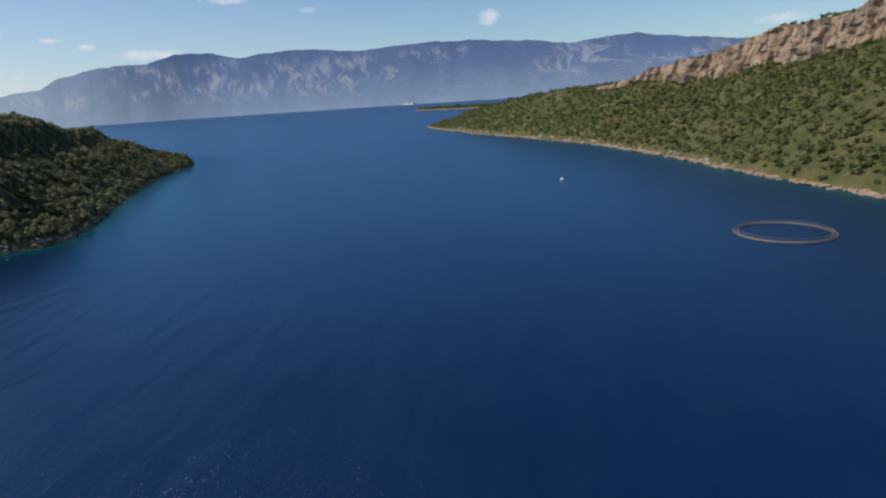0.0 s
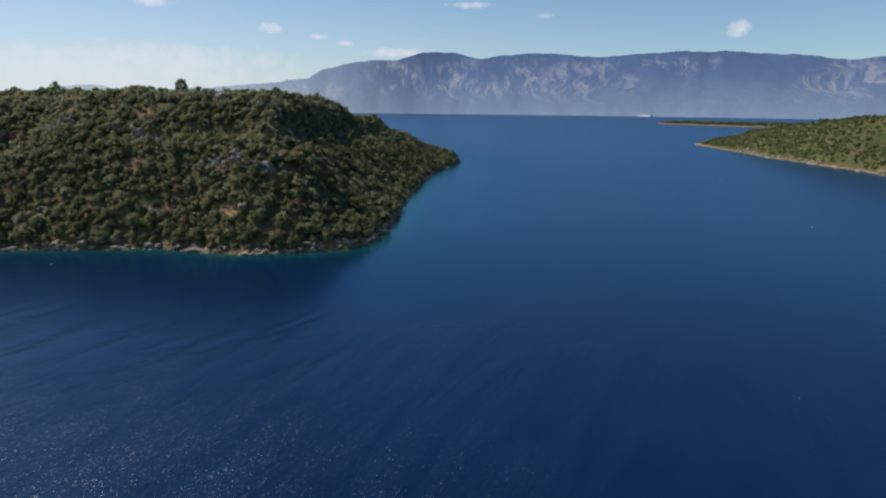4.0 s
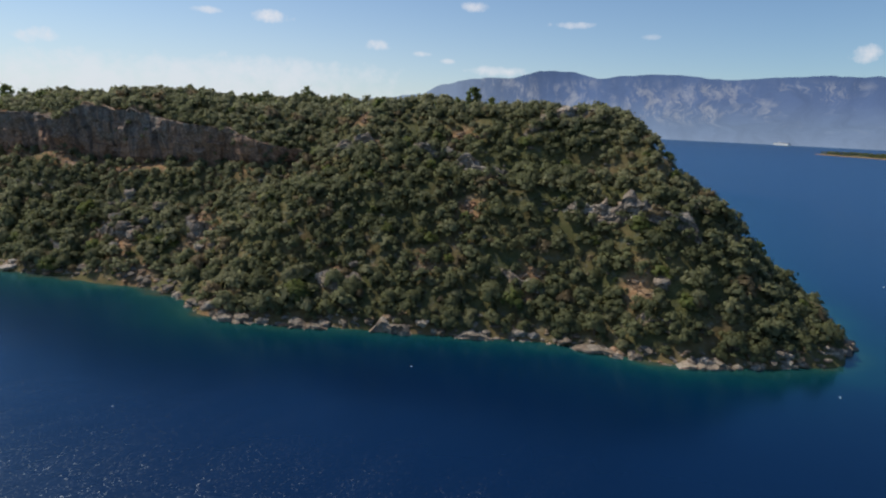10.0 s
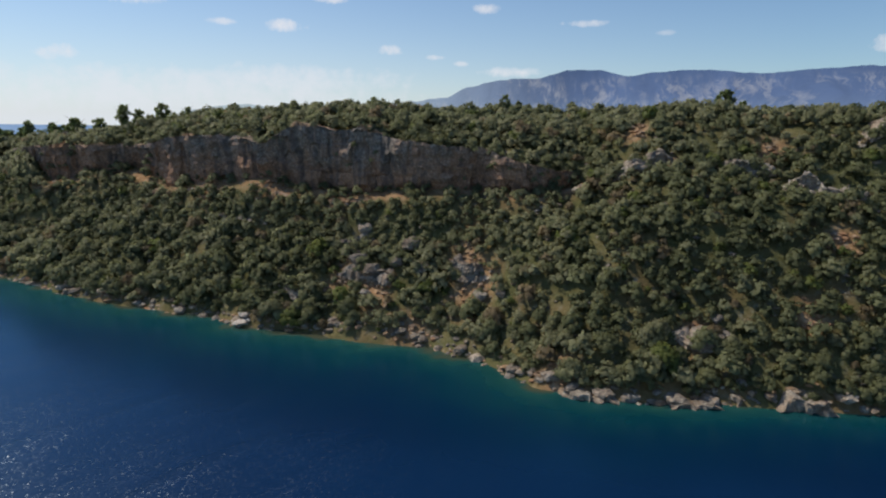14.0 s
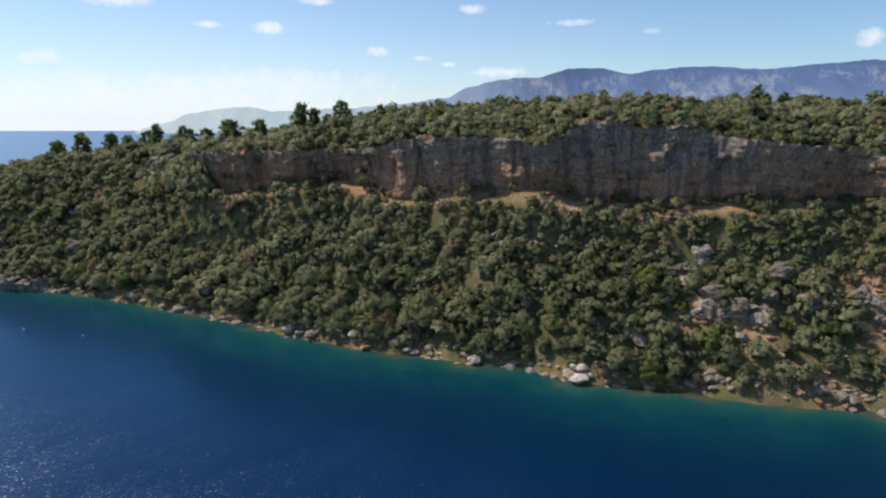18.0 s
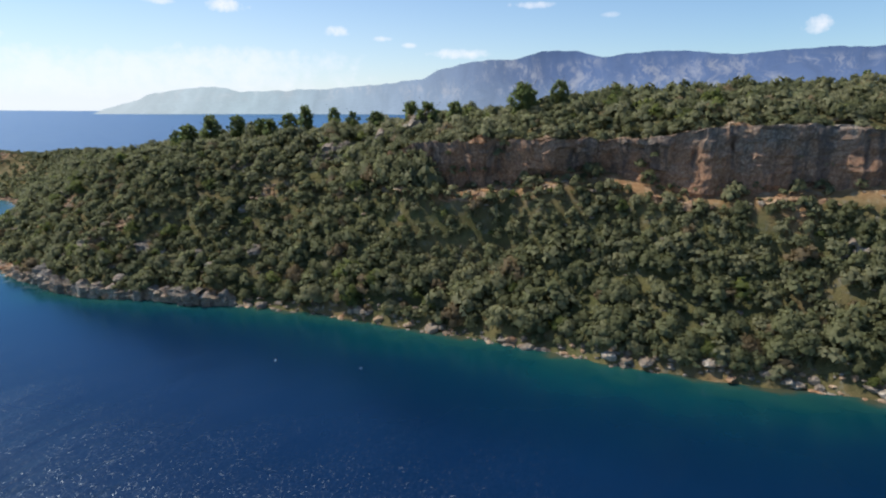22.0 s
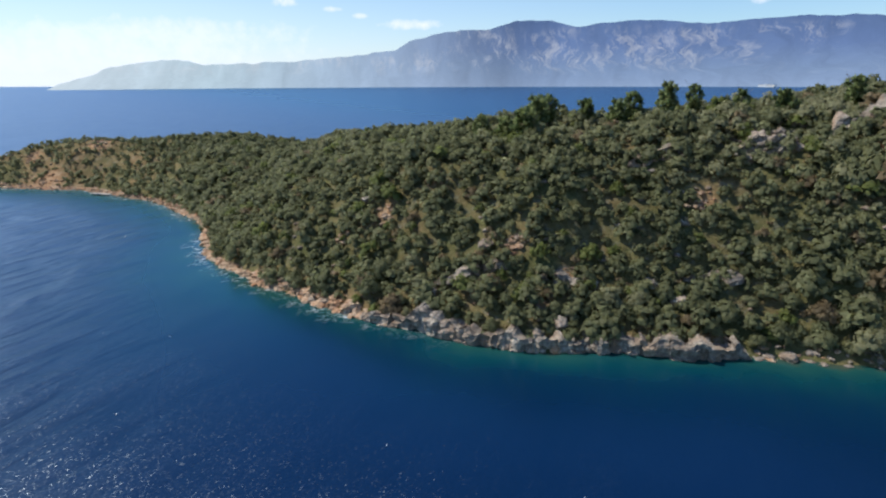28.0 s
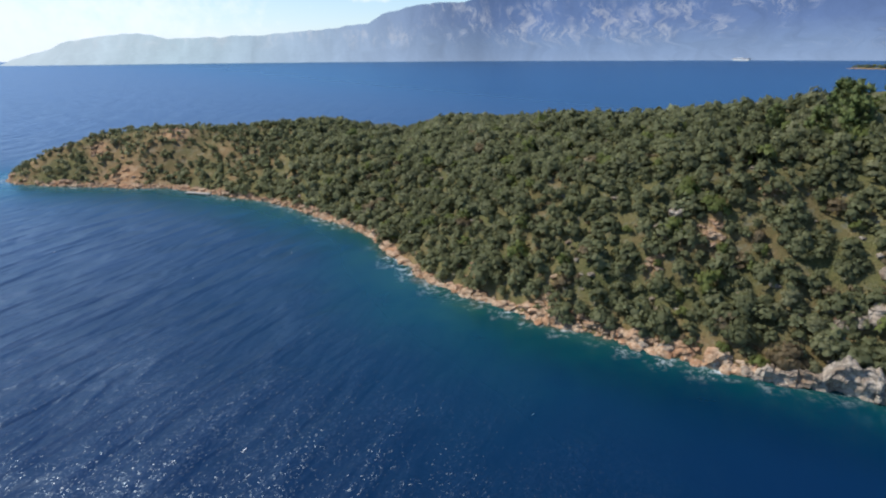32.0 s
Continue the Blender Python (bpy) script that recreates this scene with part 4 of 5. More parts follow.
def crown_form(seed, lobes, leaves, leaf, high=1.3):
    """A dome of uneven lobes, each clothed in small leaf tufts; about 1 in radius, standing on z = 0."""
    rng = np.random.default_rng(seed)
    bv, bf = lobe_form() if leaves > 300 else OCTA
    vs, fs, ns, at = [], [], [], 0
    for k in range(lobes):
        a, r = k * 2.4 + rng.uniform(-0.5, 0.5), 0.62 * math.sqrt((k + 0.3) / lobes) + rng.uniform(-0.08, 0.08)
        size = rng.uniform(0.30, 0.46)
        c = np.array([r * math.cos(a), r * math.sin(a), high * (0.74 - 0.62 * r * r / 0.4 * rng.uniform(0.5, 1)) + rng.uniform(-0.1, 0.14)])
        c[2] = max(c[2], size * 0.75)
        shape = np.array([1, 1, rng.uniform(0.75, 1.05)]) * size
        vs.append(bv * rng.uniform(0.66, 0.95, (len(bv), 1)) * (1.12 if len(bv) < 9 else 1) * shape + c)
        ns.append(bv)
        fs.append(bf + at)
        at += len(bv)
        n = leaves // lobes
        d = rng.normal(size=(n, 3))
        d /= np.linalg.norm(d, axis=1)[:, None]
        d[:, 2] = np.where(d[:, 2] < -0.3, -d[:, 2], d[:, 2])
        base = c + d * shape * rng.uniform(0.78, 1.3, (n, 1))
        p = rng.normal(size=(n, 3))
        p -= (p * d).sum(1)[:, None] * d * 0.6
        p /= np.linalg.norm(p, axis=1)[:, None]
        q = np.cross(d, p) + d * rng.uniform(-0.5, 0.5, (n, 1))
        s = leaf * rng.uniform(0.6, 1.35, (n, 1))
        tri = np.stack([base - p * s * 0.9, base + p * s * 0.9 + d * s * 0.3, base + q * s * 1.5], 1).reshape(-1, 3)
        vs.append(tri)
        ns.append(np.repeat(d + rng.normal(size=d.shape) * 0.28, 3, axis=0))
        fs.append(np.arange(3 * n).reshape(n, 3) + at)
        at += 3 * n
    v, w = np.concatenate(vs), np.concatenate(ns)
    # fill the hollows between the lobes out towards one lumpy dome
    dome = np.array([0.98, 0.98, high * 0.84])
    low = v * (1, 1, 1) - (0, 0, 0.08)
    reach = np.linalg.norm(low / dome, axis=1)
    grow = np.clip(rng.uniform(0.74, 0.90, len(v)) / np.maximum(reach, 0.2), 1, 2.2)
    v = np.where((v[:, 2] > 0.12)[:, None], low * grow[:, None] + (0, 0, 0.08), v)
    w = w * 0.8 + 0.75 * (v - (0, 0, 0.25)) / dome
    return v, np.concatenate(fs), w / np.linalg.norm(w, axis=1)[:, None]


NEAR_FORMS = [crown_form(100 + s, 12, 480, 0.105, (1.2, 1.45, 1.7)[s % 3]) for s in range(7)]
MID_FORMS = [crown_form(200 + s, 6, 84, 0.185, (1.15, 1.4, 1.7)[s % 3]) for s in range(8)]
FAR_FORMS = [crown_form(300 + s, 3, 36, 0.29, (1.0, 1.3)[s % 2]) for s in range(6)]
TINY_FORMS = [crown_form(400 + s, 2, 16, 0.42, (0.9, 1.2)[s % 2]) for s in range(6)]


def scattered(x0, x1, y0, y1, step, seed, squeeze=1.0):
    rng = np.random.default_rng(seed)
    gx, gy = np.meshgrid(np.arange(x0, x1, step), np.arange(y0, y1, step * squeeze), indexing="ij")
    return (gx + rng.uniform(-0.5, 0.5, gx.shape) * step).ravel(), (gy + rng.uniform(-0.5, 0.5, gx.shape) * step * squeeze).ravel(), rng


def cape_plants():
    x, y, rng = scattered(-460, 200, 82, 452, 2.3, 5, 0.8)
    d = cape_inland(x, y)
    g = y - cliff_line(x)
    keep = rng.random(len(x))
    thick = np.clip(1.0 + 1.5 * np.minimum(fbm(x, y, 24, 55, 3) + 0.36, 0), 0.72, 1)
    thick = thick * np.interp(x, [-400, -352, -325, -300], [0.72, 0.74, 0.92, 1])
    for bx, by, r in BARE:
        thick = thick * np.clip(np.hypot(x - bx, y - by) / (r * BARE_SIZE) - 0.25, 0.08, 1)
    cliffy = cliff_rise(x) > 4.5
    thick = np.where(cliffy & (x > -158) & (g > -6.5) & (g < -2.5), np.interp(x, [-150, -132], [0.5, 0]) + np.clip(0.16 + 0.9 * fbm(x, y * 0, 12, 58, 2), 0.02, 0.4), thick)
    thick = np.where(cliffy & (x > -160) & (x < -30) & (g > -8.3) & (g <= -6.5), np.clip(0.4 + 0.9 * fbm(x, y, 9, 59, 2), 0.08, 0.6), thick)
    thick = np.where(cliffy & (g > -2.2) & (g < 0.3), 0.04, thick)
    thick = np.where(d < np.where(x < -255, 0.6, 0.9), 0, thick)
    thick = np.where(d > 48, thick * 0.72, thick)
    thick = np.where((d > 75) & (x > -120), thick * 0.55, thick)
    ok = (keep < thick) & ((d < 105) | (x < -120)) & ((y < 330) | (x < -200) | (x > 90))
    x, y, d, g = x[ok], y[ok], d[ok], g[ok]
    cliff_near = cliff_rise(x) > 4.5
    z = cape_height(x, y, d)
    size = (1.15 + 1.5 * rng.random(len(x)) ** 1.5) * np.interp(x, [-380, -340], [0.66, 1.0]) * np.where((g > -13.5) & (g < 0) & cliff_near, 0.72, 1)
    size = np.where(rng.random(len(x)) < 0.18, size * 0.6, size) * np.where(d < 7, 1.12, 1) * np.where((x > -190) & (x < -55) & (g < -4), 1.15, 1)
    size = size * np.where((g > 7) & (x > -128) & (x < 60) & (d > 36), 1.06, 1)
    order = np.flatnonzero((x > -262) & (x < 112) & (d < 9.5) & (y < 200))
    rng.shuffle(order)
    near = set(order[:290].tolist())
    rows, dry, bright, tint, dt, bt, back, kt = [], [], [], [], [], [], [], []
    things = []
    mood = np.clip(0.5 + np.interp(x, [-260, -170], [0.28, 0.0]) + 1.1 * fbm(x, y, 45, 66, 3), 0, 1)
    for i in range(len(x)):
        a, s = rng.uniform(0, 6.3), size[i]
        row = (int(rng.integers(8)), x[i], y[i], z[i] - 0.15 * s, a, s * rng.uniform(0.9, 1.15), s * rng.uniform(0.9, 1.15), s * rng.uniform(0.85, 1.2))
        roll, t = rng.random(), float(np.clip(mood[i] * 0.6 + rng.random() * 0.4, 0, 0.98))
        if i in near:
            things.append((row, roll))
        elif d[i] > 52 and y[i] > 185 and x[i] > -150 or d[i] > 55 and y[i] > 230 or x[i] < -330 or x[i] > 118:
            back.append((row[0] % 6, *row[1:])), kt.append(t)
        elif roll < (0.07 if x[i] < -195 else 0.04):
            bright.append(row), bt.append(t)
        elif roll < 0.09:
            dry.append(row), dt.append(t)
        else:
            rows.append(row), tint.append(t)
    tagged(joined("maquis_scrub", MID_FORMS, rows, MAQUIS, False, tint), "dense grey-green maquis bushes covering the cape", "shrubs", kind="stuff")
    tagged(joined("plateau_scrub", FAR_FORMS, back, MAQUIS, False, kt), "grey-green bushes over the back of the plateau", "shrubs", kind="stuff")
    tagged(joined("dry_scrub", MID_FORMS, dry, DRY, False, dt), "brownish half-dry bushes scattered over the slope", "shrubs", kind="stuff")
    tagged(joined("fresh_scrub", MID_FORMS, bright, BRIGHT, False, bt), "fresh yellow-green bushes scattered over the slope", "shrubs", kind="stuff")
    # bushes that hang over the cliff's edge and stand against its foot
    edge, kinds = [], []
    for u in np.arange(-182, 6, 1.05):
        rise = float(cliff_rise(u))
        if rng.random() < 0.8:
            s = rng.uniform(1.0, 2.5)
            edge.append((int(rng.integers(8)), u + rng.uniform(-0.5, 0.5), float(cliff_line(u)) + rng.uniform(-4.2, -0.5), 27.0 + rise + rng.uniform(-1.0, 0.1), rng.uniform(0, 6.3), s, s, s * rng.uniform(0.8, 1.1)))
        if rise > 4 and rng.random() < (0.85 if u < -160 or u > -12 else 0.2):
            s, up = rng.uniform(0.7, 1.5), rng.uniform(0.1, 0.85)
            up = up if rng.random() < 0.5 else rng.uniform(0.7, 0.95)
            edge.append((int(rng.integers(8)), u, float(cliff_line(u)) - 3.0 - 2.6 * up, 26.0 + up * rise, rng.uniform(0, 6.3), s, s, s * rng.uniform(0.9, 1.2)))
        if rng.random() < 0.26 or u < -164:
            s = rng.uniform(1.0, 2.2)
            fx, fy = u, float(cliff_line(u)) - rng.uniform(4.5, 8.5)
            edge.append((int(rng.integers(8)), fx, fy, float(cape_height(fx, fy)) - 0.2, rng.uniform(0, 6.3), s, s, s * rng.uniform(0.9, 1.3)))
    # a closed belt of bushes on the bank below the ledge
    for u in np.arange(-184, -20, 0.62):
        for _ in range(2):
            s, out = rng.uniform(1.0, 1.7), rng.uniform(8.8, 17.0)
            fx = u + rng.uniform(-0.5, 0.5)
            fy = float(cliff_line(fx)) - out
            edge.append((int(rng.integers(8)), fx, fy, float(cape_height(fx, fy)) - 0.3, rng.uniform(0, 6.3), s, s, s * rng.uniform(0.95, 1.3)))
    # taller growth round the western end of the wall
    for k in range(48):
        u = rng.uniform(-180, -159)
        s, out = rng.uniform(1.8, 3.1), rng.uniform(3.0, 7.5)
        fx, fy = u, float(cliff_line(u)) - out
        edge.append((int(rng.integers(8)), fx, fy, float(cape_height(fx, fy)) - 0.2, rng.uniform(0, 6.3), s, s, s * rng.uniform(1.2, 1.8)))
    tagged(joined("cliff_scrub", MID_FORMS, edge, MAQUIS, False, rng.random(len(edge))), "bushes along the edge and the foot of the cliff", "shrubs", kind="stuff")
    # low tufts and loose stones on the open soil
    x, y, rng = scattered(-455, 150, 78, 300, 2.3, 25, 0.9)
    d = cape_inland(x, y)
    ok = (d > 0.8) & (d < 46) & (rng.random(len(x)) < 0.3)
    x, y, d = x[ok], y[ok], d[ok]
    z = cape_height(x, y, d)
    low = [(int(rng.integers(6)), *p, rng.uniform(0, 6.3), *(rng.uniform(0.35, 0.95) * np.array([1.1, 1.1, 0.8]))) for p in zip(x, y, z)]
    third = len(low) // 3
    tagged(joined("low_scrub", FAR_FORMS, low[third:], MAQUIS, False, rng.random(len(low) - third)), "low thorny tufts between the larger bushes", "shrubs", kind="stuff")
    tagged(joined("dry_grass", FAR_FORMS, low[:third], DRY, False, rng.random(third)), "dry straw-coloured tufts between the bushes", "grass", kind="stuff")
    x, y, rng = scattered(-455, 150, 78, 300, 3.3, 26)
    d = cape_inland(x, y)
    ok = (d > 2) & (d < 50) & (rng.random(len(x)) < 0.5)
    z = cape_height(x[ok], y[ok], d[ok])
    stones = [(int(rng.integers(8)), *p, rng.uniform(0, 6.3), *(rng.uniform(0.25, 0.9) * np.array([1.2, 1, 0.8]))) for p in zip(x[ok], y[ok], z)]
    tagged(joined("loose_stones", PEBBLES, stones, GREY_ROCK), "loose grey limestone blocks scattered over the slope", "rocks", kind="stuff")
    # broken stone on the bare patches
    heap = []
    for bx, by, r in BARE:
        for _ in range(int(r * 6 + 8)):
            px, py = bx + rng.normal() * r * 0.5, by + rng.normal() * r * 0.4
            s = rng.uniform(0.3, 1.0) ** 1.5 * 1.0
            heap.append((int(rng.integers(8)), px, py, float(cape_height(px, py)) + 0.1 * s, rng.uniform(0, 6.3), s * 1.2, s, s * 0.75))
    tagged(joined("rubble", PEBBLES, heap, TAN_ROCK), "tan broken limestone rubble on the bare patches", "rocks", kind="stuff")
    return things


def stem(name, height, radius, seed):
    """A leaning tapered trunk with a few limbs."""
    rng = np.random.default_rng(seed)
    vs, fs, at = [], [], 0

    def limb(a, b, ra, rb):
        nonlocal at
        a, b = np.array(a), np.array(b)
        side = np.cross(b - a, (0.3, 1, 0.2))
        side /= np.linalg.norm(side)
        other = np.cross(side, (b - a) / np.linalg.norm(b - a))
        ring = np.array([math.cos(k * math.pi / 3) * side + math.sin(k * math.pi / 3) * other for k in range(6)])
        vs.append(np.concatenate([a + ring * ra, b + ring * rb]))
        fs.append(np.array([[k, (k + 1) % 6, 6 + (k + 1) % 6, 6 + k] for k in range(6)]) + at)
        at += 12

    top = (rng.uniform(-0.1, 0.1) * height, rng.uniform(-0.1, 0.1) * height, height)
    limb((0, 0, -0.4), top, radius, radius * 0.55)
    for k in range(4):
        t = rng.uniform(0.35, 0.95)
        base = np.array(top) * t
        a = k * 1.7 + rng.uniform(0, 1)
        limb(base, base + np.array([math.cos(a), math.sin(a), 0.9]) * height * 0.55, radius * 0.45, radius * 0.15)
    return mesh_object(name, np.concatenate(vs), np.concatenate(fs), BARK)


def tree(name, form, mat, seed):
    root = new(name)
    v, f, w = form
    crown = mesh_object("crown", v, f, mat, True, [("tint", np.full(len(v), (seed * 0.37) % 1))], w)
    trunk = stem("trunk", 0.75, 0.07, seed)
    crown.parent = trunk.parent = root
    return root


def near_trees(things):
    first = {}
    label = {"m": "rounded grey-green maquis tree near the rocky shore", "f": "fresh yellow-green bush near the rocky shore", "d": "brownish half-dry bush near the rocky shore"}
    for (k, x, y, z, a, sx, sy, sz), roll in things:
        sort = "f" if roll < 0.06 else "d" if roll < 0.15 else "m"
        key = (k % 7, sort)
        if key not in first:
            first[key] = tree("maquis_tree", NEAR_FORMS[k % 7], {"m": MAQUIS, "f": BRIGHT, "d": DRY}[sort], k)
            ob = first[key]
        else:
            ob = copy_thing(first[key], Matrix())
        ob.matrix_basis = Matrix.LocRotScale((x, y, z), Euler((0, 0, a)), (sx, sy, sz))
        tagged(ob, label[sort], "tree", "trees along the shore")


near_trees(cape_plants())


def pine_form(seed):
    rng = np.random.default_rng(seed)
    bv, bf = lobe_form()
    vs, fs, ns, at = [], [], [], 0
    for k in range(26):
        h = 0.24 + 0.76 * k / 25
        r = 0.36 * max(math.sin(math.pi * min(1.0, (h - 0.16) / 0.95)), 0.12) ** 0.8
        a = k * 2.4 + rng.uniform(-0.4, 0.4)
        r = r * rng.uniform(0.35, 1.3)
        c = np.array([math.cos(a) * r * 0.85, math.sin(a) * r * 0.85, h + rng.uniform(-0.02, 0.02)])
        size = np.array([1, 1, 0.55]) * (0.055 + 0.06 * (1.1 - h)) * rng.uniform(0.6, 1.35)
        vs.append(bv * rng.uniform(0.6, 0.9, (len(bv), 1)) * size + c)
        ns.append(bv)
        fs.append(bf + at)
        at += len(bv)
        n = 46
        d = rng.normal(size=(n, 3))
        d /= np.linalg.norm(d, axis=1)[:, None]
        base = c + d * size * rng.uniform(0.8, 1.25, (n, 1))
        p = np.cross(d, rng.normal(size=(n, 3)))
        s = 0.055 * rng.uniform(0.6, 1.4, (n, 1))
        ns.append(np.repeat(d, 3, axis=0))
        vs.append(np.stack([base - p * s * 0.5, base + p * s * 0.5, base + d * s * 1.6 + (0, 0, 0.012)], 1).reshape(-1, 3))
        fs.append(np.arange(3 * n).reshape(n, 3) + at)
        at += 3 * n
    w = np.concatenate(ns)
    return np.concatenate(vs), np.concatenate(fs), w / np.linalg.norm(w, axis=1)[:, None]


def pines():
    rng = np.random.default_rng(12)
    forms = []
    for s in range(4):
        root = new("pine_tree")
        v, f, w = pine_form(40 + s)
        crown = mesh_object("crown", v, f, PINE, True, [("tint", np.full(len(v), s * 0.23))], w)
        trunk = stem("trunk", 0.85, 0.022, 60 + s)
        crown.parent = trunk.parent = root
        forms.append(root)
    spots = [(39.5, 183, 8), (45, 186, 6), (-139.5, 190, 8), (-137, 194, 6), (-197.4, 218.8, 7.5), (-161.4, 196.6, 7.5), (-155, 200, 6.5), (-229.8, 215.7, 8), (-221.5, 231.3, 7.5),
             (-203.4, 224, 7.5), (-226, 222, 8.5), (-213, 228, 6.5), (-208, 220, 6), (-190, 222, 6), (-166, 203, 6.5), (-176, 210, 6.5), (-233, 221, 6), (-183, 214, 6), (-238, 226, 5.5),
             (-130, 196, 6), (-118, 190, 5), (100, 182, 5), (-20, 200, 5), (-60, 195, 5), (112, 235, 5.5), (118, 250, 6), (125, 262, 5.5), (132, 275, 5.5), (105, 222, 5)]
    for n, (x, y, h) in enumerate(spots):
        ob = forms[n] if n < 4 else copy_thing(forms[int(rng.integers(4))], Matrix())
        z = float(cape_height(x, y))
        ob.matrix_basis = Matrix.LocRotScale((x, y, z - 0.1), Euler((0, 0, rng.uniform(0, 6.3))), (h * rng.uniform(0.65, 0.95), h * rng.uniform(0.65, 0.95), h * rng.uniform(0.9, 1.2)))
        tagged(ob, "dark green pine standing above the scrub on the ridge", "tree", "pines on the ridge")


pines()


def far_plants():
    x, y, rng = scattered(345, 715, -110, 690, 3.3, 15)
    d = east_inland(x, y)
    ok = (d > 1.2) & (d < 185) & (rng.random(len(x)) < np.clip(0.92 + 1.0 * np.minimum(fbm(x, y, 40, 35, 3) + 0.1, 0), 0.4, 1)) & ((d < 150) | (rng.random(len(x)) < 0.6))
    x, y, d = x[ok], y[ok], d[ok]
    z = east_height(x, y, d)
    rows = [(int(rng.integers(6)), a, b, c - 0.3, rng.uniform(0, 6.3), *((1.1 + 1.7 * rng.random() ** 1.6) * np.array([1, 1, rng.uniform(0.7, 1.1)]))) for a, b, c in zip(x, y, z)]
    tagged(joined("hillside_scrub", TINY_FORMS, rows, FAR_MAQUIS, False, rng.random(len(rows))), "green bushes covering the hillside across the bay", "shrubs", kind="stuff")
    heap = []
    for x, y, nx, ny in along(EAST[1:14], 0.8, rng):
        s = rng.uniform(0.5, 1.0) ** 2 * 2.6
        out = rng.uniform(-2.5, 1.0)
        heap.append((int(rng.integers(8)), x + nx * out, y + ny * out, rng.uniform(-0.2, 0.7), rng.uniform(0, 6.3), s * 1.3, s, s * 0.7))
    tagged(joined("hillside_shore_stones", PEBBLES, heap, RIDGE_ROCK), "pale tan limestone blocks along the far waterline", "rocks", kind="stuff")
    x, y, rng = scattered(770, 1390, 1250, 1640, 10.0, 16)
    z, d = spit_height(x, y)
    ok = (d > 12) & (rng.random(len(x)) < 0.75)
    rows = [(int(rng.integers(6)), a, b, c - 0.3, rng.uniform(0, 6.3), *(rng.uniform(3.5, 6.0) * np.array([1, 1, 1.0]))) for a, b, c in zip(x[ok], y[ok], z[ok])]
    tagged(joined("spit_scrub", FAR_FORMS, rows, FAR_MAQUIS, False, rng.random(len(rows))), "dark trees on the low far spit", "shrubs", kind="stuff")


far_plants()


# ---- things on the water ----
def part(name, bm, mat, parent, label=""):
    mesh = bpy.data.meshes.new(name)
    bm.to_mesh(mesh)
    bm.free()
    mesh.materials.append(mat)
    ob = new(name, mesh)
    ob.parent = parent
    if label:
        tagged(ob, label)
    return ob


def torus(radius, tube, z, around=64, across=8):
    bm = bmesh.new()
    rings = []
    for i in range(around):
        a = 2 * math.pi * i / around
        rings.append([bm.verts.new(((radius + tube * math.cos(b)) * math.cos(a), (radius + tube * math.cos(b)) * math.sin(a), z + tube * math.sin(b)))
                      for b in (2 * math.pi * j / across for j in range(across))])
    for i in range(around):
        for j in range(across):
            bm.faces.new((rings[i][j], rings[(i + 1) % around][j], rings[(i + 1) % around][(j + 1) % across], rings[i][(j + 1) % across]))
    return bm


def bar(a, b, radius, sides=6):
    bm = bmesh.new()
    a, b = Vector(a), Vector(b)
    turn = (b - a).to_track_quat("Z", "Y").to_matrix().to_4x4()
    bmesh.ops.create_cone(bm, cap_ends=True, segments=sides, radius1=radius, radius2=radius, depth=(b - a).length, matrix=Matrix.Translation((a + b) / 2) @ turn)
    return bm


def box(x0, x1, y0, y1, z0, z1, bevel=0.03):
    bm = bmesh.new()
    bmesh.ops.create_cube(bm, size=1, matrix=Matrix.Translation(((x0 + x1) / 2, (y0 + y1) / 2, (z0 + z1) / 2)) @ Matrix.Diagonal((x1 - x0, y1 - y0, z1 - z0, 1)))
    if bevel:
        bmesh.ops.bevel(bm, geom=bm.edges[:], offset=bevel, segments=1, affect="EDGES")
    return bm


def fish_cage():
    root = new("fish_cage")
    root.location = (312.3, -34, 0)
    part("outer_float_ring", torus(12.6, 0.24, 0.12), FLOAT_PIPE, root)
    part("inner_float_ring", torus(11.7, 0.22, 0.12), FLOAT_PIPE, root)
    part("handrail_ring", torus(11.8, 0.07, 1.0), FLOAT_PIPE, root)
    for i in range(24):
        a = 2 * math.pi * i / 24
        c, s = math.cos(a), math.sin(a)
        part("rail_post", bar((12.2 * c, 12.2 * s, 0.2), (11.8 * c, 11.8 * s, 1.0), 0.06), FLOAT_PIPE, root)
    bm = bmesh.new()
    for i in range(48):
        a, b = 2 * math.pi * i / 48, 2 * math.pi * (i + 1) / 48
        q = [bm.verts.new((r * math.cos(w), r * math.sin(w), z)) for w, r, z in ((a, 11.72, 0.0), (b, 11.72, 0.0), (b, 11.72, 0.34), (a, 11.72, 0.34))]
        bm.faces.new(q)
    bmesh.ops.solidify(bm, geom=bm.faces[:], thickness=0.03)
    part("net_wall", bm, NET, root, "dark net hung from the rail")
    tagged(root, "round floating fish farm cage with pipe rings", "fish cage")


def buoy():
    root = new("buoy")
    root.location = (326, 94, 0)
    bm = bmesh.new()
    bmesh.ops.create_uvsphere(bm, u_segments=16, v_segments=10, radius=0.8, matrix=Matrix.Translation((0, 0, 0.35)))
    part("float", bm, WHITE, root)
    part("eye_post", bar((0, 0, 1.0), (0, 0, 1.6), 0.12), WHITE, root)
    tagged(root, "small white mooring buoy floating on the bay", "buoy")


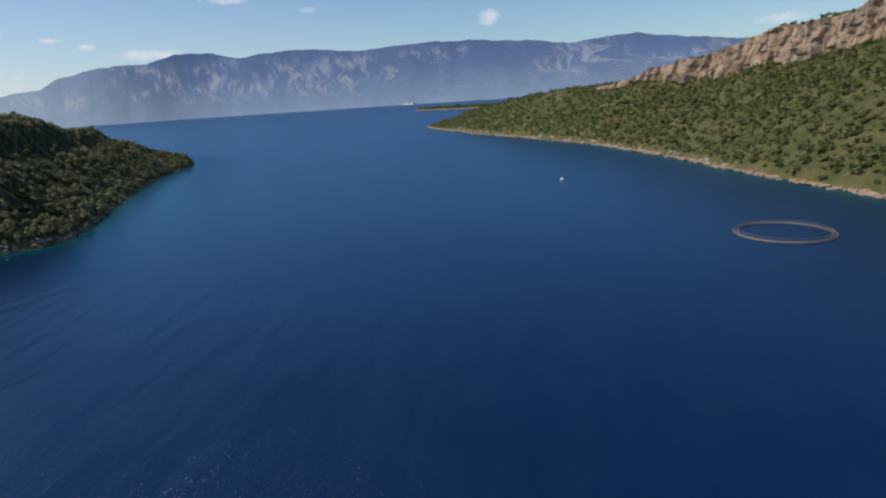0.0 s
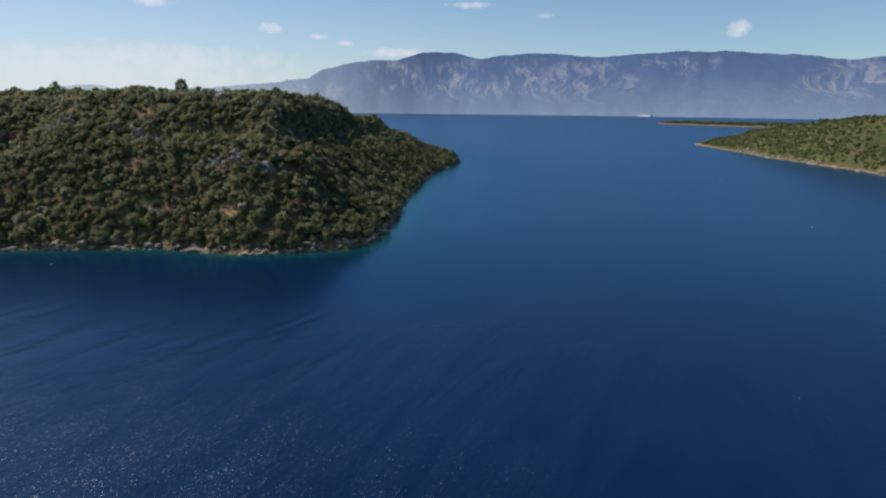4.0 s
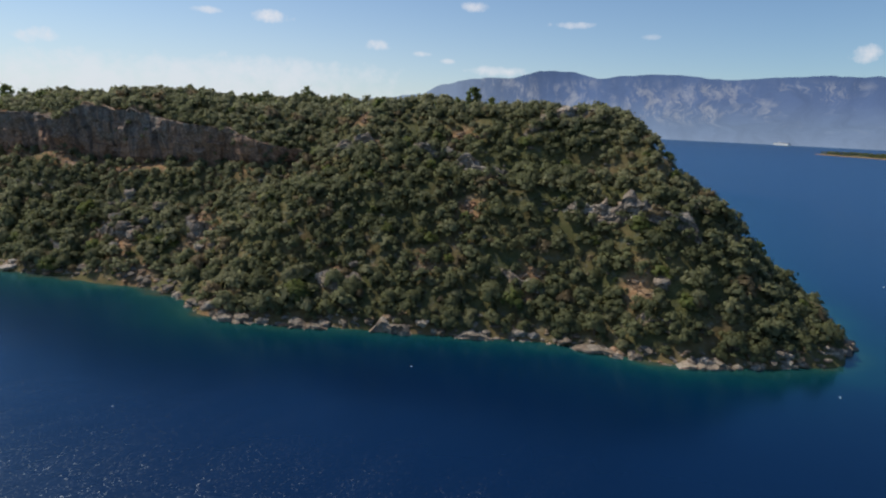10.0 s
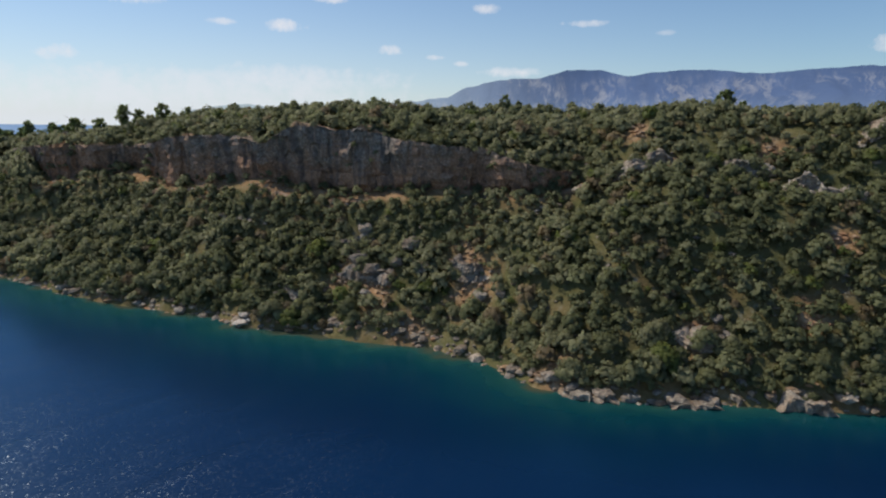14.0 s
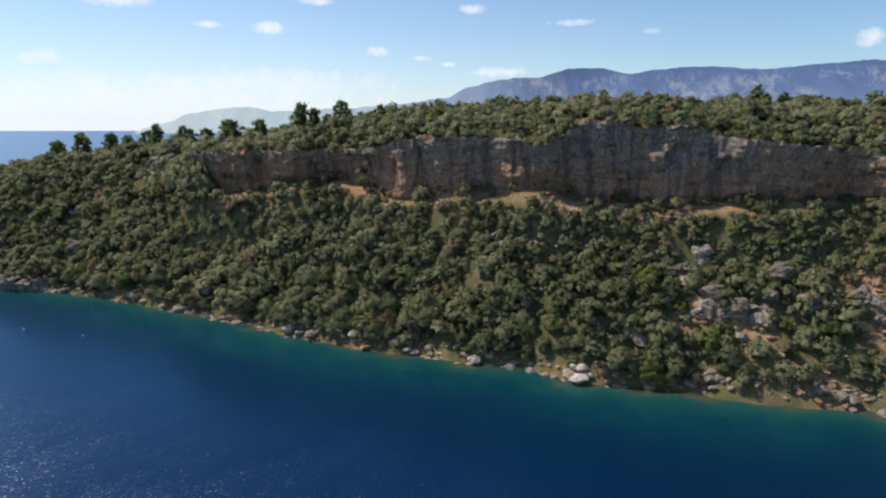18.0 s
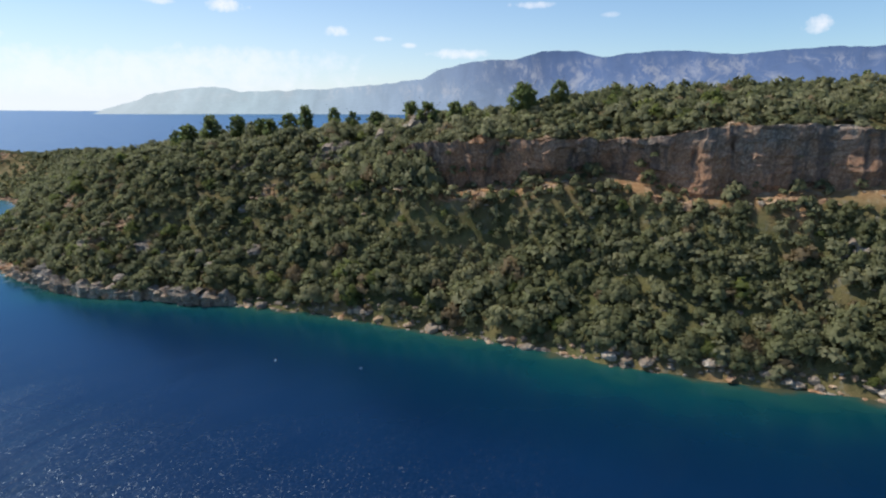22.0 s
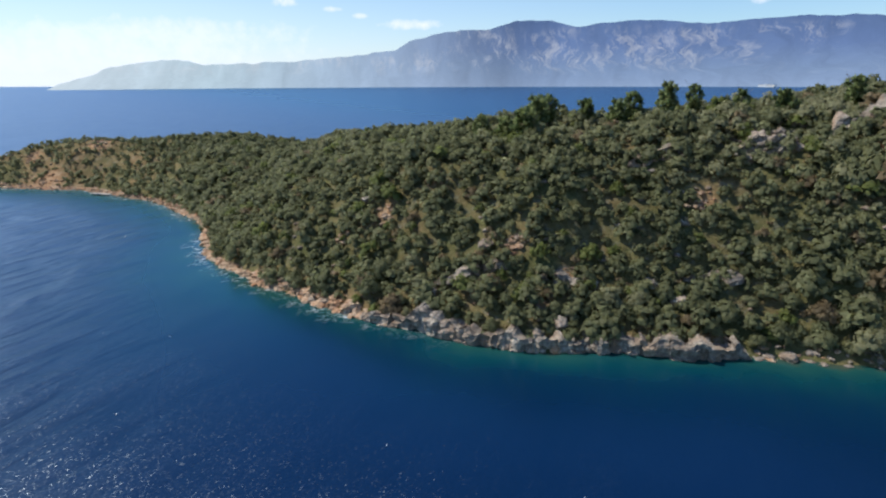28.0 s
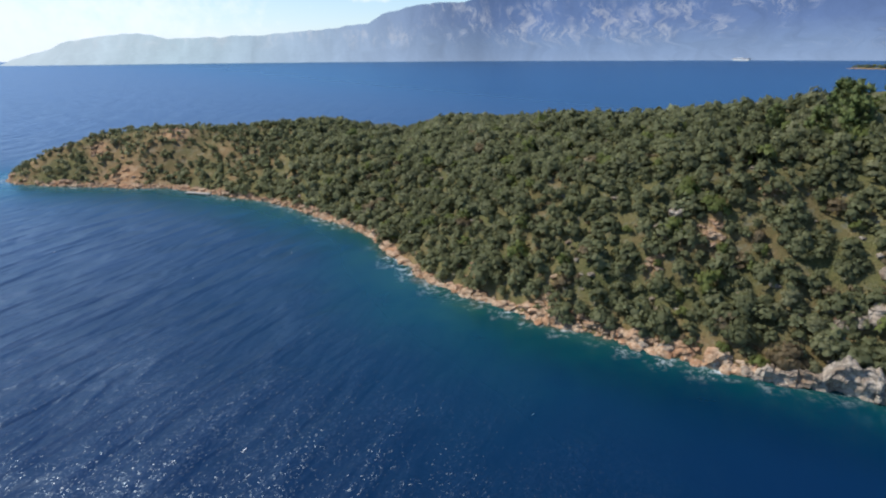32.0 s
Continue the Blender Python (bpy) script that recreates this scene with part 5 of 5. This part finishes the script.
def jetty():
    root = new("jetty")
    root.matrix_world = pose(-374, 315.5, 0, 0, 0, 160)
    for i in range(16):
        part("plank", box(-4.2 + i * 0.55, -3.7 + i * 0.55, -0.9, 0.9, 0.55, 0.65, 0.02), PLANK, root)
    for sx in (-3.8, -1.2, 1.4, 4.0):
        for sy in (-0.75, 0.75):
            part("pile", bar((sx, sy, -1.5), (sx, sy, 0.55), 0.12), PLANK, root)
    tagged(root, "small pale wooden jetty at the inner bay's shore", "jetty")


fish_cage()
buoy()
jetty()


def far_building():
    """A long white building at the foot of the far mountains."""
    a = radians(25.4)
    root = new("far_building")
    root.matrix_world = pose(-80 + 3075 * math.sin(a), 3075 * math.cos(a), 0, 0, 0, -64)
    part("walls", box(-38, 38, -6, 6, -2, 8, 0.3), WHITE, root)
    part("wing", box(-15, 10, -8, 5, 8.1, 11.5, 0.3), WHITE, root)
    part("roof", box(-39, 39, -7, 7, 8.004, 9, 0.2), PLANK, root)
    tagged(root, "long white building on the far shore under the mountains", "building")


far_building()


def foam_flecks():
    """Small breaking crests scattered over the windy water."""
    rng = np.random.default_rng(77)
    vs, fs, at = [], [], 0
    while at < 60 * 7:
        x, y = rng.uniform(-430, 330), rng.uniform(-60, 300)
        if rng.random() > np.interp(x, [-300, -150, 100, 300], [1, 0.4, 0.25, 0.15]) or float(cape_inland(x, y)) > -6 or float(east_inland(x, y)) > -8:
            continue
        a, long, wide = rng.normal(1.45, 0.35), rng.uniform(0.12, 0.5), rng.uniform(0.04, 0.1)
        ring = np.array([(math.cos(k * math.pi / 3) * long * rng.uniform(0.6, 1.2), math.sin(k * math.pi / 3) * wide * rng.uniform(0.5, 1.4), 0.05 + rng.uniform(0, 0.03)) for k in range(6)] + [(0, 0, 0.16)])
        vs.append(ring @ turned(a).T + (x, y, 0))
        fs.append(np.array([(k, (k + 1) % 6, 6) for k in range(6)]) + at)
        at += 7
    ob = mesh_object("foam_flecks", np.concatenate(vs), np.concatenate(fs), FOAM)
    tagged(ob, "small white breaking crests on the water", "foam", kind="stuff")


foam_flecks()
